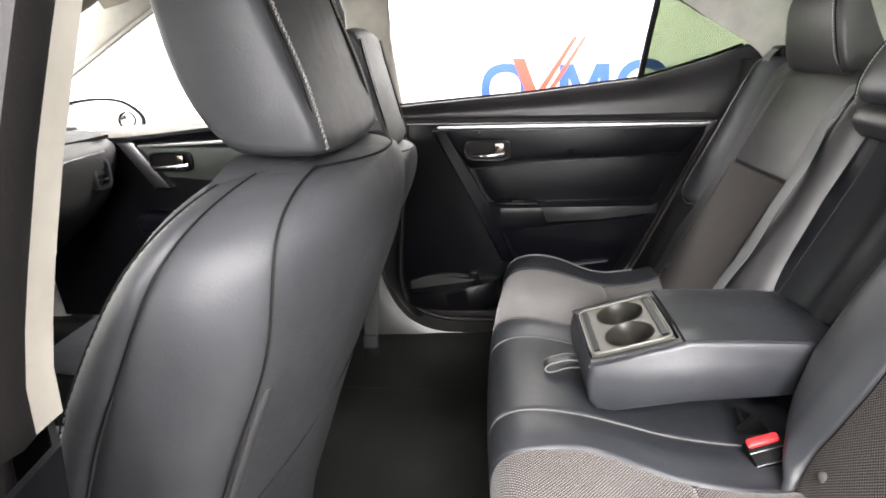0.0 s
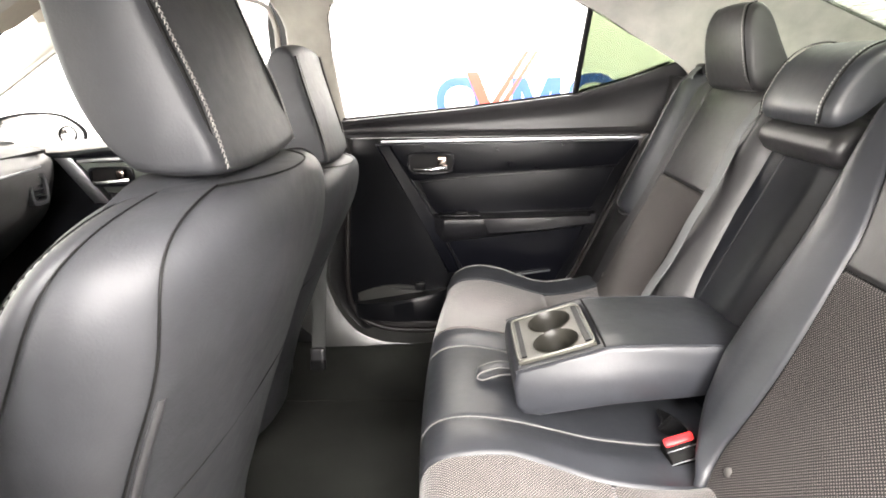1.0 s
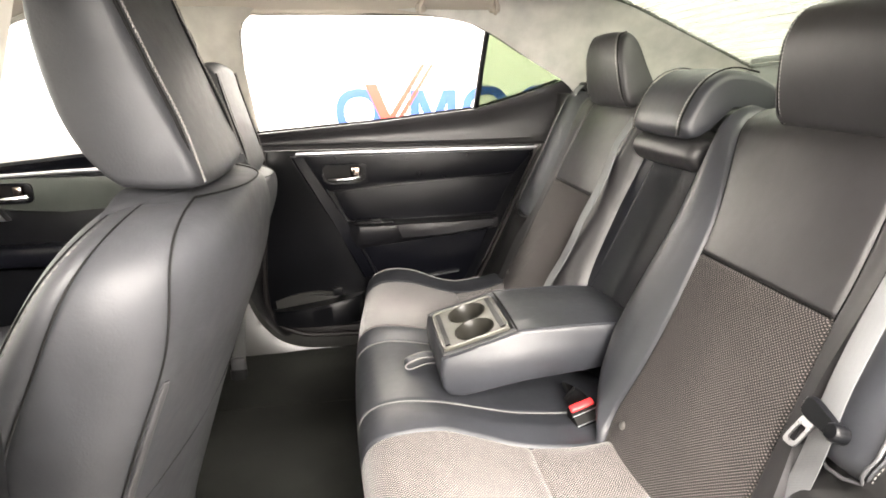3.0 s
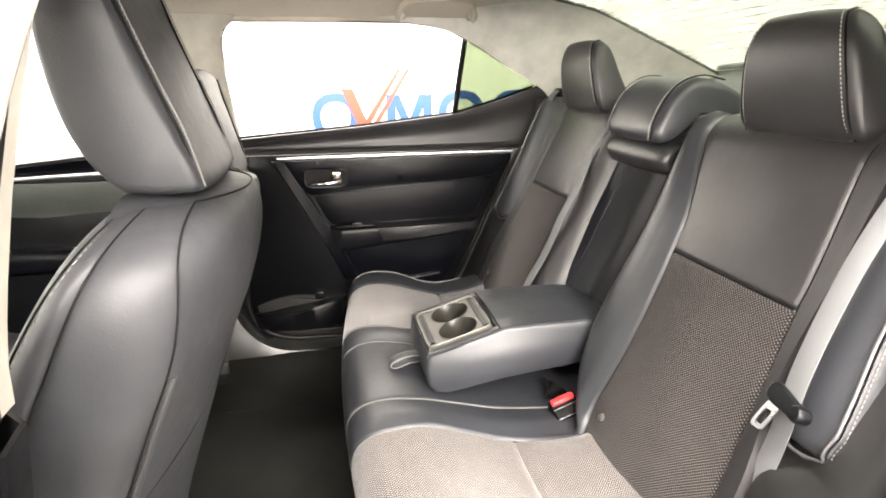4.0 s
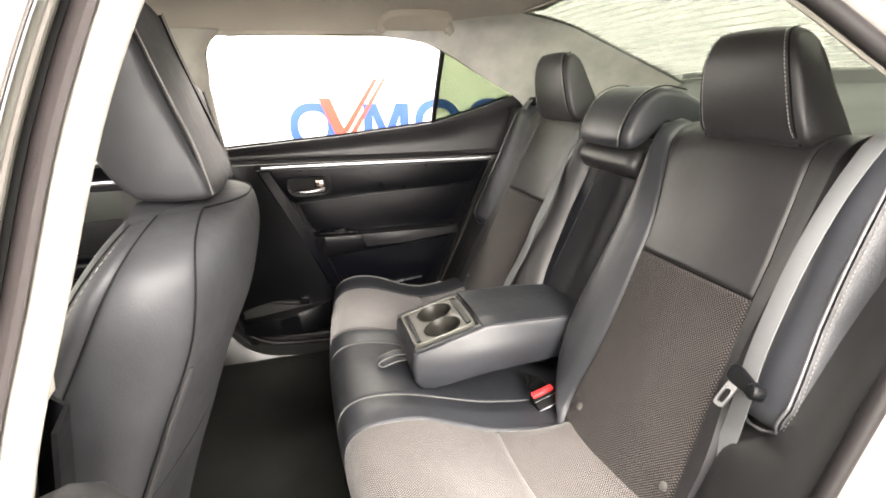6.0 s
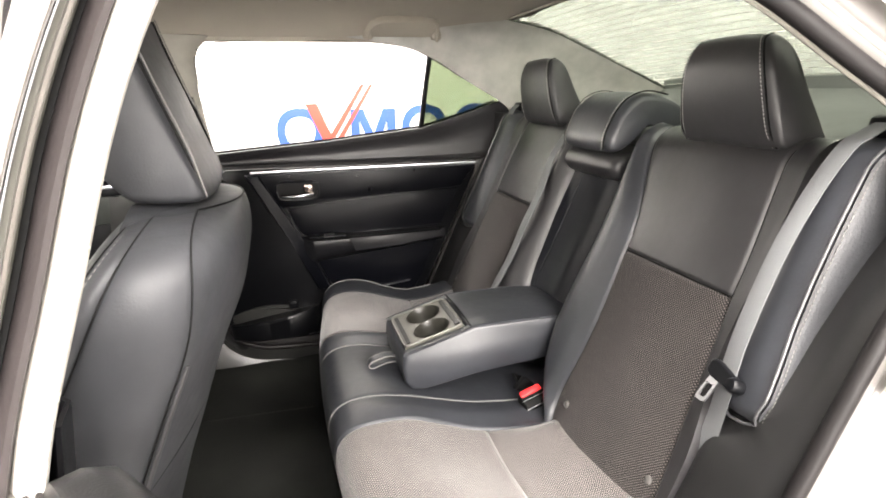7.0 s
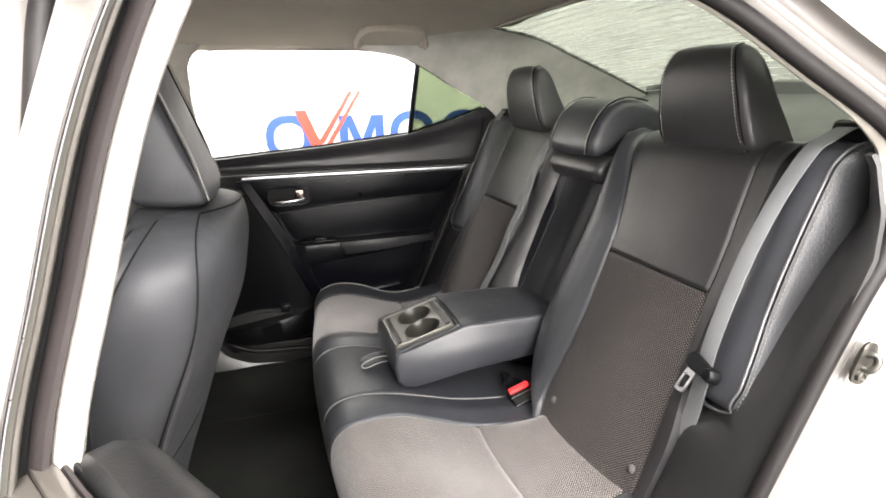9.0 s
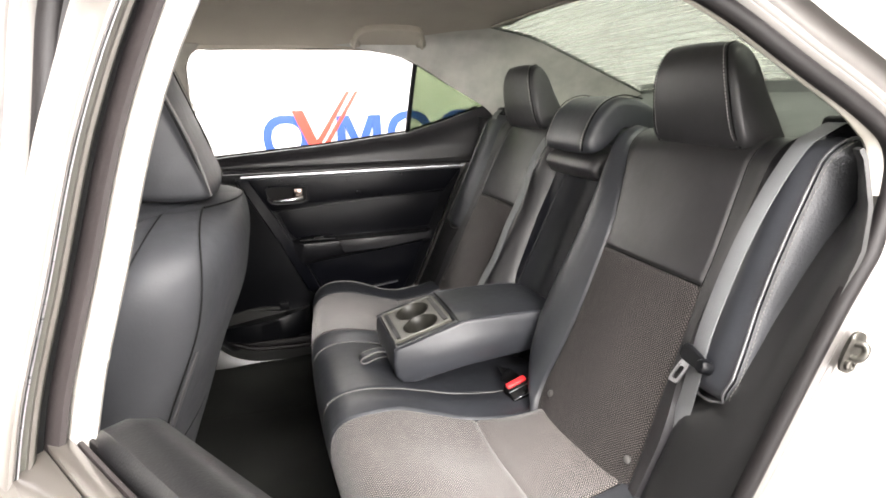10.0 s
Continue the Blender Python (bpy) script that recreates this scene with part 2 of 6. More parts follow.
def part(name, geo, material, parent=None, label="", smooth=True, sharp=40):
    me = mesh_of(name, geo)
    n = len(me.vertices)
    co = np.zeros(n * 3)
    me.vertices.foreach_get("co", co)
    co = co.reshape(-1, 3)
    c = (co.min(0) + co.max(0)) / 2
    me.vertices.foreach_set("co", (co - c).ravel())
    me.materials.append(material)
    if smooth:
        me.shade_smooth()
        me.set_sharp_from_angle(angle=radians(sharp))
    me.update()
    ob = new(name, me)
    if parent is not None:
        ob.parent = parent
        ob.location = Vector(c) - PLACE[parent]
    else:
        ob.location = c
    PLACE[ob] = Vector(c)
    if label:
        ob["label"] = label
    return ob


def smoothstep(a, b, x):
    t = np.clip((x - a) / (b - a), 0, 1)
    return t * t * (3 - 2 * t)


def shell(P, thick, uv=None):
    """A closed shell: the grid of points P (nu, nv, 3) and a copy set back along its normals."""
    P = np.asarray(P, float)
    nu, nv = P.shape[:2]
    du, dv = np.gradient(P, axis=0), np.gradient(P, axis=1)
    nrm = np.cross(du, dv)
    nrm /= np.linalg.norm(nrm, axis=2, keepdims=True) + 1e-12
    B = P - thick * nrm
    verts = np.concatenate([P.reshape(-1, 3), B.reshape(-1, 3)])
    faces, o = [], nu * nv
    for i in range(nu - 1):
        for j in range(nv - 1):
            a, b, c, d = i * nv + j, (i + 1) * nv + j, (i + 1) * nv + j + 1, i * nv + j + 1
            faces += [(a, b, c, d), (o + d, o + c, o + b, o + a)]
    for i in range(nu - 1):
        faces += [(i * nv, o + i * nv, o + (i + 1) * nv, (i + 1) * nv)]
        a, b = i * nv + nv - 1, (i + 1) * nv + nv - 1
        faces += [(a, b, o + b, o + a)]
    for j in range(nv - 1):
        faces += [(j, j + 1, o + j + 1, o + j)]
        a, b = (nu - 1) * nv + j, (nu - 1) * nv + j + 1
        faces += [(a, o + a, o + b, b)]
    if uv is not None:
        uv = np.asarray(uv, float).reshape(-1, 2)
        return verts, faces, np.concatenate([uv, uv])
    return verts, faces


def loft(rings, closed=True, caps=True):
    """Rings of equal length, joined one to the next; closed: each ring is a loop."""
    rings = [np.asarray(r, float) for r in rings]
    n = len(rings[0])
    verts = np.concatenate(rings)
    faces = []
    for k in range(len(rings) - 1):
        for i in range(n if closed else n - 1):
            a, b = k * n + i, k * n + (i + 1) % n
            faces.append((a, b, b + n, a + n))
    if caps:
        faces += [tuple(range(n))[::-1], tuple(range((len(rings) - 1) * n, len(rings) * n))]
    return verts, faces


def curve(points, n=40, closed=False):
    """Catmull-Rom through the points."""
    p = np.asarray(points, float)
    if closed:
        p = np.vstack([p[-1], p, p[0], p[1]])
    else:
        p = np.vstack([2 * p[0] - p[1], p, 2 * p[-1] - p[-2]])
    segs = len(p) - 3
    out = []
    for t in np.linspace(0, segs, n, endpoint=not closed):
        k = min(int(t), segs - 1)
        u = t - k
        a, b, c, d = p[k : k + 4]
        out.append(0.5 * (2 * b + (c - a) * u + (2 * a - 5 * b + 4 * c - d) * u * u + (3 * b - a - 3 * c + d) * u**3))
    return np.array(out)


def even(points, step):
    """The polyline's points at even steps."""
    p = np.asarray(points, float)
    d = np.r_[0, np.cumsum(np.linalg.norm(np.diff(p, axis=0), axis=1))]
    n = max(2, int(round(d[-1] / step)) + 1)
    t = np.linspace(0, d[-1], n)
    return np.stack([np.interp(t, d, p[:, k]) for k in range(p.shape[1])], 1)


def sweep(path, profile, up=(0, 0, 1), caps=True, scale=None):
    """A profile of (side, up) offsets swept along a path; up: one way, or one for each point."""
    path = np.asarray(path, float)
    tan = np.gradient(path, axis=0)
    tan /= np.linalg.norm(tan, axis=1, keepdims=True) + 1e-12
    ups = np.broadcast_to(np.asarray(up, float), path.shape)
    side = np.cross(tan, ups)
    side /= np.linalg.norm(side, axis=1, keepdims=True) + 1e-12
    u2 = np.cross(side, tan)
    prof = np.asarray(profile, float)
    rings = []
    for k in range(len(path)):
        s = 1.0 if scale is None else scale[k]
        rings.append(path[k] + s * (prof[:, :1] * side[k] + prof[:, 1:] * u2[k]))
    return loft(rings, True, caps)


def disc(r, n=8, squash=1.0):
    a = np.linspace(0, 2 * math.pi, n, endpoint=False)
    return np.stack([r * np.cos(a), r * squash * np.sin(a)], 1)


def tube(path, r, n=8, up=(0, 0, 1)):
    return sweep(path, disc(r, n), up)


def ribbon(path, width, thick, across):
    """A belt: its flat side lies along across (a way for each point, or one)."""
    path = np.asarray(path, float)
    tan = np.gradient(path, axis=0)
    tan /= np.linalg.norm(tan, axis=1, keepdims=True)
    ac = np.broadcast_to(np.asarray(across, float), path.shape)
    nrm = np.cross(tan, ac)
    nrm /= np.linalg.norm(nrm, axis=1, keepdims=True)
    ac = np.cross(nrm, tan)
    prof = [(-0.5, -0.3), (-0.49, 0.3), (-0.46, 0.5), (0.0, 0.55), (0.46, 0.5), (0.49, 0.3), (0.5, -0.3), (0.46, -0.5), (-0.46, -0.5)]
    d = np.r_[0, np.cumsum(np.linalg.norm(np.diff(path, axis=0), axis=1))]
    rings, uv = [], []
    for k in range(len(path)):
        rings.append(np.array([path[k] + a * width * ac[k] + b * thick * nrm[k] for a, b in prof]))
        uv += [(a * width, d[k]) for a, b in prof]
    v, f = loft(rings)
    return v, f, np.array(uv)


def stitches(path, normal, length=0.0042, gap=0.0018, r=0.0009, lift=0.0006, slant=0.0):
    """A row of short thread stitches that lie on a seam."""
    pts = even(path, length + gap)
    tan = np.gradient(pts, axis=0)
    tan /= np.linalg.norm(tan, axis=1, keepdims=True)
    nr = np.broadcast_to(np.asarray(normal, float), pts.shape)
    verts, faces = [], []
    for p, t, n in zip(pts, tan, nr):
        s = np.cross(t, n)
        s /= np.linalg.norm(s) + 1e-12
        t2 = t + slant * s
        c = p + lift * n
        k = len(verts)
        for q, rr in ((-0.5, 0.45), (-0.3, 1.0), (0.3, 1.0), (0.5, 0.45)):
            for a in (0, 1.571, 3.142, 4.712):
                verts.append(c + q * length * t2 + rr * r * (math.cos(a) * s + math.sin(a) * n))
        for ring in range(3):
            for i in range(4):
                a, b = k + ring * 4 + i, k + ring * 4 + (i + 1) % 4
                faces.append((a, b, b + 4, a + 4))
        faces += [(k + 3, k + 2, k + 1, k), (k + 12, k + 13, k + 14, k + 15)]
    return np.array(verts), faces


def box(lo, hi, bevel=0.004, segs=2):
    bm = bmesh.new()
    bmesh.ops.create_cube(bm, size=1.0)
    lo, hi = np.array(lo, float), np.array(hi, float)
    for v in bm.verts:
        v.co = Vector((np.array(v.co) + 0.5) * (hi - lo) + lo)
    if bevel:
        bmesh.ops.bevel(bm, geom=bm.edges[:], offset=bevel, segments=segs, affect="EDGES", profile=0.5)
    return bm


def prism(poly, depth0, depth1, bevel=0.003, axis="y", segs=2):
    """A flat outline (a, b) pushed through from depth0 to depth1. axis y: (x, z); axis z: (x, y); axis x: (y, z)."""
    bm = bmesh.new()
    mk = {"y": lambda a, b, d: (a, d, b), "z": lambda a, b, d: (a, b, d), "x": lambda a, b, d: (d, a, b)}[axis]
    lo = [bm.verts.new(mk(a, b, depth0)) for a, b in poly]
    hi = [bm.verts.new(mk(a, b, depth1)) for a, b in poly]
    n = len(poly)
    bm.faces.new(lo)
    bm.faces.new(hi[::-1])
    for i in range(n):
        bm.faces.new((lo[i], hi[i], hi[(i + 1) % n], lo[(i + 1) % n]))
    if bevel:
        rim = [e for e in bm.edges if (e.verts[0] in lo) == (e.verts[1] in lo)]
        bmesh.ops.bevel(bm, geom=rim, offset=bevel, segments=segs, affect="EDGES", profile=0.5)
    return bm


def turned(geo, m):
    """A geometry moved by a matrix."""
    if isinstance(geo, bmesh.types.BMesh):
        bmesh.ops.transform(geo, matrix=m, verts=geo.verts)
        return geo
    v = np.asarray(geo[0], float)
    a = np.array(m)
    return (v @ a[:3, :3].T + a[:3, 3], *geo[1:])


def mirrored(geo, sgn):
    """Kept for the far side (sgn 1), turned over to the near side (sgn -1)."""
    if sgn > 0:
        return geo
    if isinstance(geo, bmesh.types.BMesh):
        bmesh.ops.transform(geo, matrix=Matrix.Diagonal((1, -1, 1, 1)), verts=geo.verts)
        return geo
    v = np.array(geo[0], float)
    v[:, 1] *= -1
    return (v, *geo[1:])


def squircle(cx, cy, rx, ry, n=32, p=4.0):
    a = np.linspace(0, 2 * math.pi, n, endpoint=False)
    c, s = np.cos(a), np.sin(a)
    return np.stack([cx + rx * np.sign(c) * np.abs(c) ** (2 / p), cy + ry * np.sign(s) * np.abs(s) ** (2 / p)], 1)

# ---- showroom ----
X0, X1, Y0, Y1, ROOM = -6.0, 7.0, -9.0, 3.3, 3.6


def slab(name, lo, hi, material, label, category, bevel=0.0):
    ob = part(name, box(lo, hi, bevel), material, smooth=False)
    return tagged(ob, label, category, kind="structure")


slab("floor", (X0, Y0, -0.2), (X1, Y1, 0.0), FLOOR, "pale glossy resin floor of the showroom", "floor")
slab("ceiling", (X0, Y0, ROOM), (X1, Y1, ROOM + 0.2), WALL, "plain white showroom ceiling", "ceiling")
slab("wall_north", (X0 - 0.2, Y1, -0.2), (X1 + 0.2, Y1 + 0.2, ROOM + 0.2), WALL, "bright white showroom wall behind the car", "wall")
slab("wall_south", (X0 - 0.2, Y0 - 0.2, -0.2), (X1 + 0.2, Y0, ROOM + 0.2), WALL, "plain white showroom wall", "wall")
slab("wall_west", (X0 - 0.2, Y0, -0.2), (X0, Y1, ROOM + 0.2), WALL, "plain white showroom wall", "wall")
slab("wall_east", (X1, Y0, -0.2), (X1 + 0.2, Y1, ROOM + 0.2), WALL, "plain white showroom wall", "wall")


def wall_sign():
    """Blue and red shapes on the wall: ring, tick, zigzag bars, rings."""
    t = thing("wall_sign", (0.4, Y1, 0.95), "blue and red sign of rings and a tick on the wall", "sign")
    y0, y1 = Y1 - 0.012, Y1 - 0.001

    def ring(cx, cz, ro, ri):
        o, i = squircle(cx, cz, ro, ro, 40, 2.3), squircle(cx, cz, ri, ri, 40, 2.3)
        rings = [[(a, y0, b) for a, b in i], [(a, y0, b) for a, b in o], [(a, y1, b) for a, b in o], [(a, y1, b) for a, b in i], [(a, y0, b) for a, b in i]]
        return loft(rings, True, False)

    part("ring", ring(-0.065, 0.91, 0.165, 0.105), SIGN_BLUE, t)
    tick = [(-0.02, 1.105), (0.065, 1.105), (0.135, 0.93), (0.20, 0.80), (0.125, 0.80), (0.10, 0.83)]
    part("tick", prism(tick, y0 - 0.004, y1, 0.0), SIGN_RED, t, smooth=False)
    for k, (a, b) in enumerate((((0.16, 0.86), (0.40, 1.235)), ((0.225, 0.86), (0.465, 1.235)))):
        d = 0.024 if k == 0 else 0.02
        y0 -= 0.0013
        part("stroke", prism([(a[0] - d, a[1]), (a[0] + d, a[1]), (b[0] + d * 0.6, b[1]), (b[0] - d * 0.6, b[1])], y0 - 0.004, y1, 0.0), SIGN_RED, t, smooth=False)
    for a, b in (((0.335, 1.06), (0.335, 0.74)), ((0.365, 1.06), (0.47, 0.80)), ((0.575, 1.06), (0.47, 0.80)), ((0.605, 1.06), (0.605, 0.74))):
        d = 0.032
        y0 -= 0.0013
        part("bar", prism([(a[0] - d, a[1]), (a[0] + d, a[1]), (b[0] + d, b[1]), (b[0] - d, b[1])], y0, y1, 0.0), SIGN_BLUE, t, smooth=False)
    part("ring", ring(0.86, 0.91, 0.175, 0.115), SIGN_BLUE, t)
    part("ring", ring(1.27, 0.91, 0.175, 0.115), SIGN_BLUE, t)


wall_sign()

# ---- car body ----
car_floor = part("floor", box((-2.0, -0.72, 0.20), (0.35, 0.72, 0.285), 0.0), CARPET, smooth=False)
tagged(car_floor, "black carpeted floor of the car", "car floor", kind="structure")

# one opening outline serves both rear doors (x, z)
OPENING = [
    (-0.20, 0.375), (-0.32, 0.385), (-0.395, 0.43), (-0.42, 0.52), (-0.405, 0.75), (-0.392, 0.955), (-0.408, 1.10), (-0.415, 1.22), (-0.400, 1.300),
    (-0.34, 1.335), (0.0, 1.342), (0.12, 1.337), (0.20, 1.322), (0.301, 1.280), (0.403, 1.215), (0.50, 1.152), (0.530, 1.115), (0.515, 1.06), (0.46, 0.97), (0.411, 0.873),
    (0.331, 0.697), (0.255, 0.53), (0.17, 0.41), (0.05, 0.375),
]
OPEN = curve(OPENING, 220, True)
# the near opening's front edge leans back more
NEAR_FRONT = [(-0.412, 0.75), (-0.393, 0.955), (-0.382, 1.10), (-0.372, 1.19), (-0.362, 1.27), (-0.345, 1.315), (-0.28, 1.337)]
OPEN_NEAR = curve(OPENING[:4] + NEAR_FRONT + OPENING[10:], 220, True)


def tumble(z):
    """How far out the side of the cabin is at a height."""
    return 0.72 - np.clip(np.asarray(z, float) - 1.0, 0, 1) * 0.30 - np.clip(0.45 - np.asarray(z, float), 0, 1) * 0.1


def offset_loop(loop, d):
    tan = np.roll(loop, -1, 0) - np.roll(loop, 1, 0)
    tan /= np.linalg.norm(tan, axis=1, keepdims=True)
    nrm = np.stack([tan[:, 1], -tan[:, 0]], 1)
    c = loop.mean(0)
    if ((loop + nrm - c) ** 2).sum() < ((loop - nrm - c) ** 2).sum():
        nrm = -nrm
    k = np.ones(5) / 5
    nrm = np.stack([np.convolve(np.r_[nrm[-2:, i], nrm[:, i], nrm[:2, i]], k, "valid") for i in (0, 1)], 1)
    return loop + d * nrm


def opening_ring(sgn, d, out):
    o = OPEN if sgn > 0 else OPEN_NEAR
    l = offset_loop(o, d)
    return np.stack([l[:, 0], sgn * (tumble(o[:, 1]) + out), l[:, 1]], 1)


def around(sgn, steps):
    """Rings round the door opening: (distance from the edge, distance out of the trim plane)."""
    return loft([opening_ring(sgn, d, o) for d, o in steps], True, False)


def round_seal(sgn, d, out, r, n=10):
    a = np.linspace(0, 2 * math.pi, n + 1)
    return loft([opening_ring(sgn, d + r * math.cos(k), out + r * math.sin(k)) for k in a], True, False)


body = thing("car_body", (0.0, 0.0, 0.2), "white pearl saloon car body with its rear door open", "car body", kind="structure")
part("inner_flange", around(-1, [(0.012, -0.004), (0.018, 0.002), (0.0215, 0.007), (0.025, 0.0095), (0.0275, 0.0085), (0.030, 0.0115), (0.035, 0.0125)]), FLANGE_SHADE, body, "stepped door flange, white paint greyed for shade")
gutter = [(0.035, 0.0125), (0.039, 0.0105), (0.046, 0.0115), (0.052, 0.018), (0.055, 0.029)]
high = np.where(OPEN_NEAR[:, 1] > 1.02)[0]
high = np.roll(high, -1 - int(np.argmax(np.diff(np.r_[high, high[0] + len(OPEN_NEAR)]))))
rest = (np.arange(high[-1], high[0] + len(OPEN_NEAR) + 1) if high[0] < high[-1] else np.arange(high[-1], high[0] + 1)) % len(OPEN_NEAR)
# upper run has its shade painted in, the lower run is plain white
part("gutter", loft([opening_ring(-1, d, o)[high] for d, o in gutter], False, False), GUTTER_SHADE, body, "roof gutter with its groove shade in the colour")
part("jamb", loft([opening_ring(-1, d, o)[rest] for d, o in gutter], False, False), PAINT, body, "white painted door jamb")
part("jamb", around(-1, [(0.055, 0.029), (0.060, 0.032), (0.080, 0.033), (0.090, 0.037), (0.098, 0.052), (0.106, 0.056), (0.132, 0.060), (0.150, 0.088), (0.20, 0.127)]), PAINT, body, "white painted door jamb with stepped flanges")
part("weatherstrip", round_seal(-1, 0.009, 0.0, 0.0115), RUBBER, body, "dark rubber door seal")
upper = np.where(OPEN_NEAR[:, 1] > 1.055)[0]
gap = int(np.argmax(np.diff(np.r_[upper, upper[0] + len(OPEN_NEAR)])))
upper = np.roll(upper, -gap - 1)
edge_rings = []
for d, o in ((0.004, -0.014), (-0.0035, -0.011), (-0.005, -0.006), (-0.003, -0.003), (0.002, -0.002)):
    e = opening_ring(-1, d, o)
    wide = smoothstep(0.40, 0.52, e[:, :1]) * smoothstep(1.20, 1.08, e[:, 2:]) * (1.0 if d < 0 else 0.0)
    edge_rings.append((e + wide * np.array([-0.011, 0.010, -0.002]))[upper])
part("trim_edge", loft(edge_rings, False, False), EDGE_TRIM, body, "pale edge trim inside the seal")
part("jamb", around(1, [(0.020, -0.002), (0.026, 0.0), (0.04, 0.05), (0.10, 0.10), (0.20, 0.14)]), BLACK_SOFT, body)
low_seal = np.where(OPEN[:, 1] < 0.98)[0]
low_seal = np.roll(low_seal, -1 - int(np.argmax(np.diff(np.r_[low_seal, low_seal[0] + len(OPEN)]))))
turns = np.linspace(0, 2 * math.pi, 11)
part("weatherstrip", loft([opening_ring(1, 0.001 + 0.0085 * math.cos(k), -0.010 + 0.0085 * math.sin(k))[low_seal] for k in turns], False, False), RUBBER, body, "dark rubber door seal")
part("window_seal", round_seal(1, 0.003, -0.003, 0.0022), RUBBER, body, "slim dark seal round the window")

part("sill_seal", box((-0.44, 0.716, 0.34), (0.20, 0.80, 0.397), 0.006), RUBBER, body, "dark sill seal under the far door")

# outer skin and roof
for sgn in (-1, 1):
    part("sill", mirrored(box((-1.9, 0.70, 0.22), (0.30, 0.86, 0.345), 0.02), sgn), PAINT if sgn < 0 else BLACK_SOFT, body, "painted door sill" if sgn < 0 else "dark door sill")
    part("quarter_panel", mirrored(prism([(0.62, 0.3), (1.9, 0.3), (1.9, 1.0), (1.1, 1.14), (0.66, 1.19), (0.55, 0.9)], 0.80, 0.87, 0.01), sgn), PAINT, body, "white rear wing panel")
roof_x = np.linspace(-1.15, 0.465, 24)
roof_y = np.linspace(-0.70, 0.70, 33)


def roof_z(x, y, lift=0.0):
    front = 0.05 * np.clip((-0.7 - x) / 0.45, 0, 1) ** 2
    back = 0.02 * np.clip((x - 0.15) / 0.4, 0, 1) ** 2
    return 1.424 - front - back - 0.09 * (np.abs(y) / 0.615) ** 6 + lift


part("roof", shell([[(x, y, roof_z(x, y * 0.93, 0.045)) for y in roof_y] for x in roof_x], 0.012), PAINT, body, "white painted roof")
head_y = np.linspace(-0.618, 0.618, 49)
head_end = lambda y: float(np.interp(abs(y), [0.0, 0.45, 0.515, 0.618], [0.525, 0.515, 0.445, 0.10]))
headliner = part("headliner", shell([[(-1.15 + u * (head_end(y) + 1.15), y, roof_z(-1.15 + u * (head_end(y) + 1.15), y)) for y in head_y] for u in np.linspace(0, 1, 26)], -0.015), HEADLINER)
header = []
for y in np.linspace(-0.503, 0.503, 41):
    k = 1 - (y / 0.505) ** 2
    header.append([(head_end(y) - 0.006, y, roof_z(head_end(y), y) - 0.002), (0.452 + 0.05 * k, y, 1.386 + 0.02 * k)])
part("rear_header", shell(header, 0.004), HEADLINER, body, "beige edge trim over the rear window")
tagged(headliner, "beige cloth headliner of the car", "headliner", kind="structure")

# pale pillars
WIN_EDGE = curve([(0.0, 0.604, 1.343), (0.10, 0.606, 1.329), (0.19, 0.610, 1.311), (0.27, 0.619, 1.281), (0.38, 0.638, 1.217), (0.50, 0.657, 1.150), (0.55, 0.668, 1.10)], 24)
WIN_EDGE_NEAR = curve([(0.122, 0.616, 1.372), (0.212, 0.622, 1.342), (0.292, 0.632, 1.308), (0.402, 0.652, 1.243), (0.522, 0.672, 1.180), (0.572, 0.679, 1.13)], 24)
GLASS_EDGE = curve([(0.455, 0.505, 1.388), (0.62, 0.555, 1.362), (0.75, 0.575, 1.315), (0.90, 0.595, 1.257), (1.08, 0.622, 1.186), (1.14, 0.63, 1.14)], 24)


def c_pillar(sgn):
    rows = []
    for a, b in zip(WIN_EDGE if sgn > 0 else WIN_EDGE_NEAR, GLASS_EDGE):
        r = []
        for t in np.linspace(0, 1, 16):
            p = a * (1 - t) + b * t
            p = p + np.array([0, 0.020 * math.sin(math.pi * t) ** 1.6 if sgn > 0 else -0.012 * math.sin(math.pi * t) ** 0.8, 0.012 * math.sin(math.pi * t)])
            r.append(p)
        rows.append(r)
    ob = part("pillar_trim", mirrored(shell(rows, 0.006), sgn), PILLAR_REAR, body, "pale grey-beige rear pillar trim")
    low = [[WIN_EDGE[-1] * (1 - t) + GLASS_EDGE[-1] * t + np.array([0, 0.0, -k]) for t in np.linspace(0, 1, 10)] for k in (0.0, 0.06, 0.15)]
    if sgn > 0:
        part("pillar_trim_lower", mirrored(shell(low, 0.006), sgn), PILLAR_REAR, body)
    return ob


for sgn in (-1, 1):
    c_pillar(sgn)


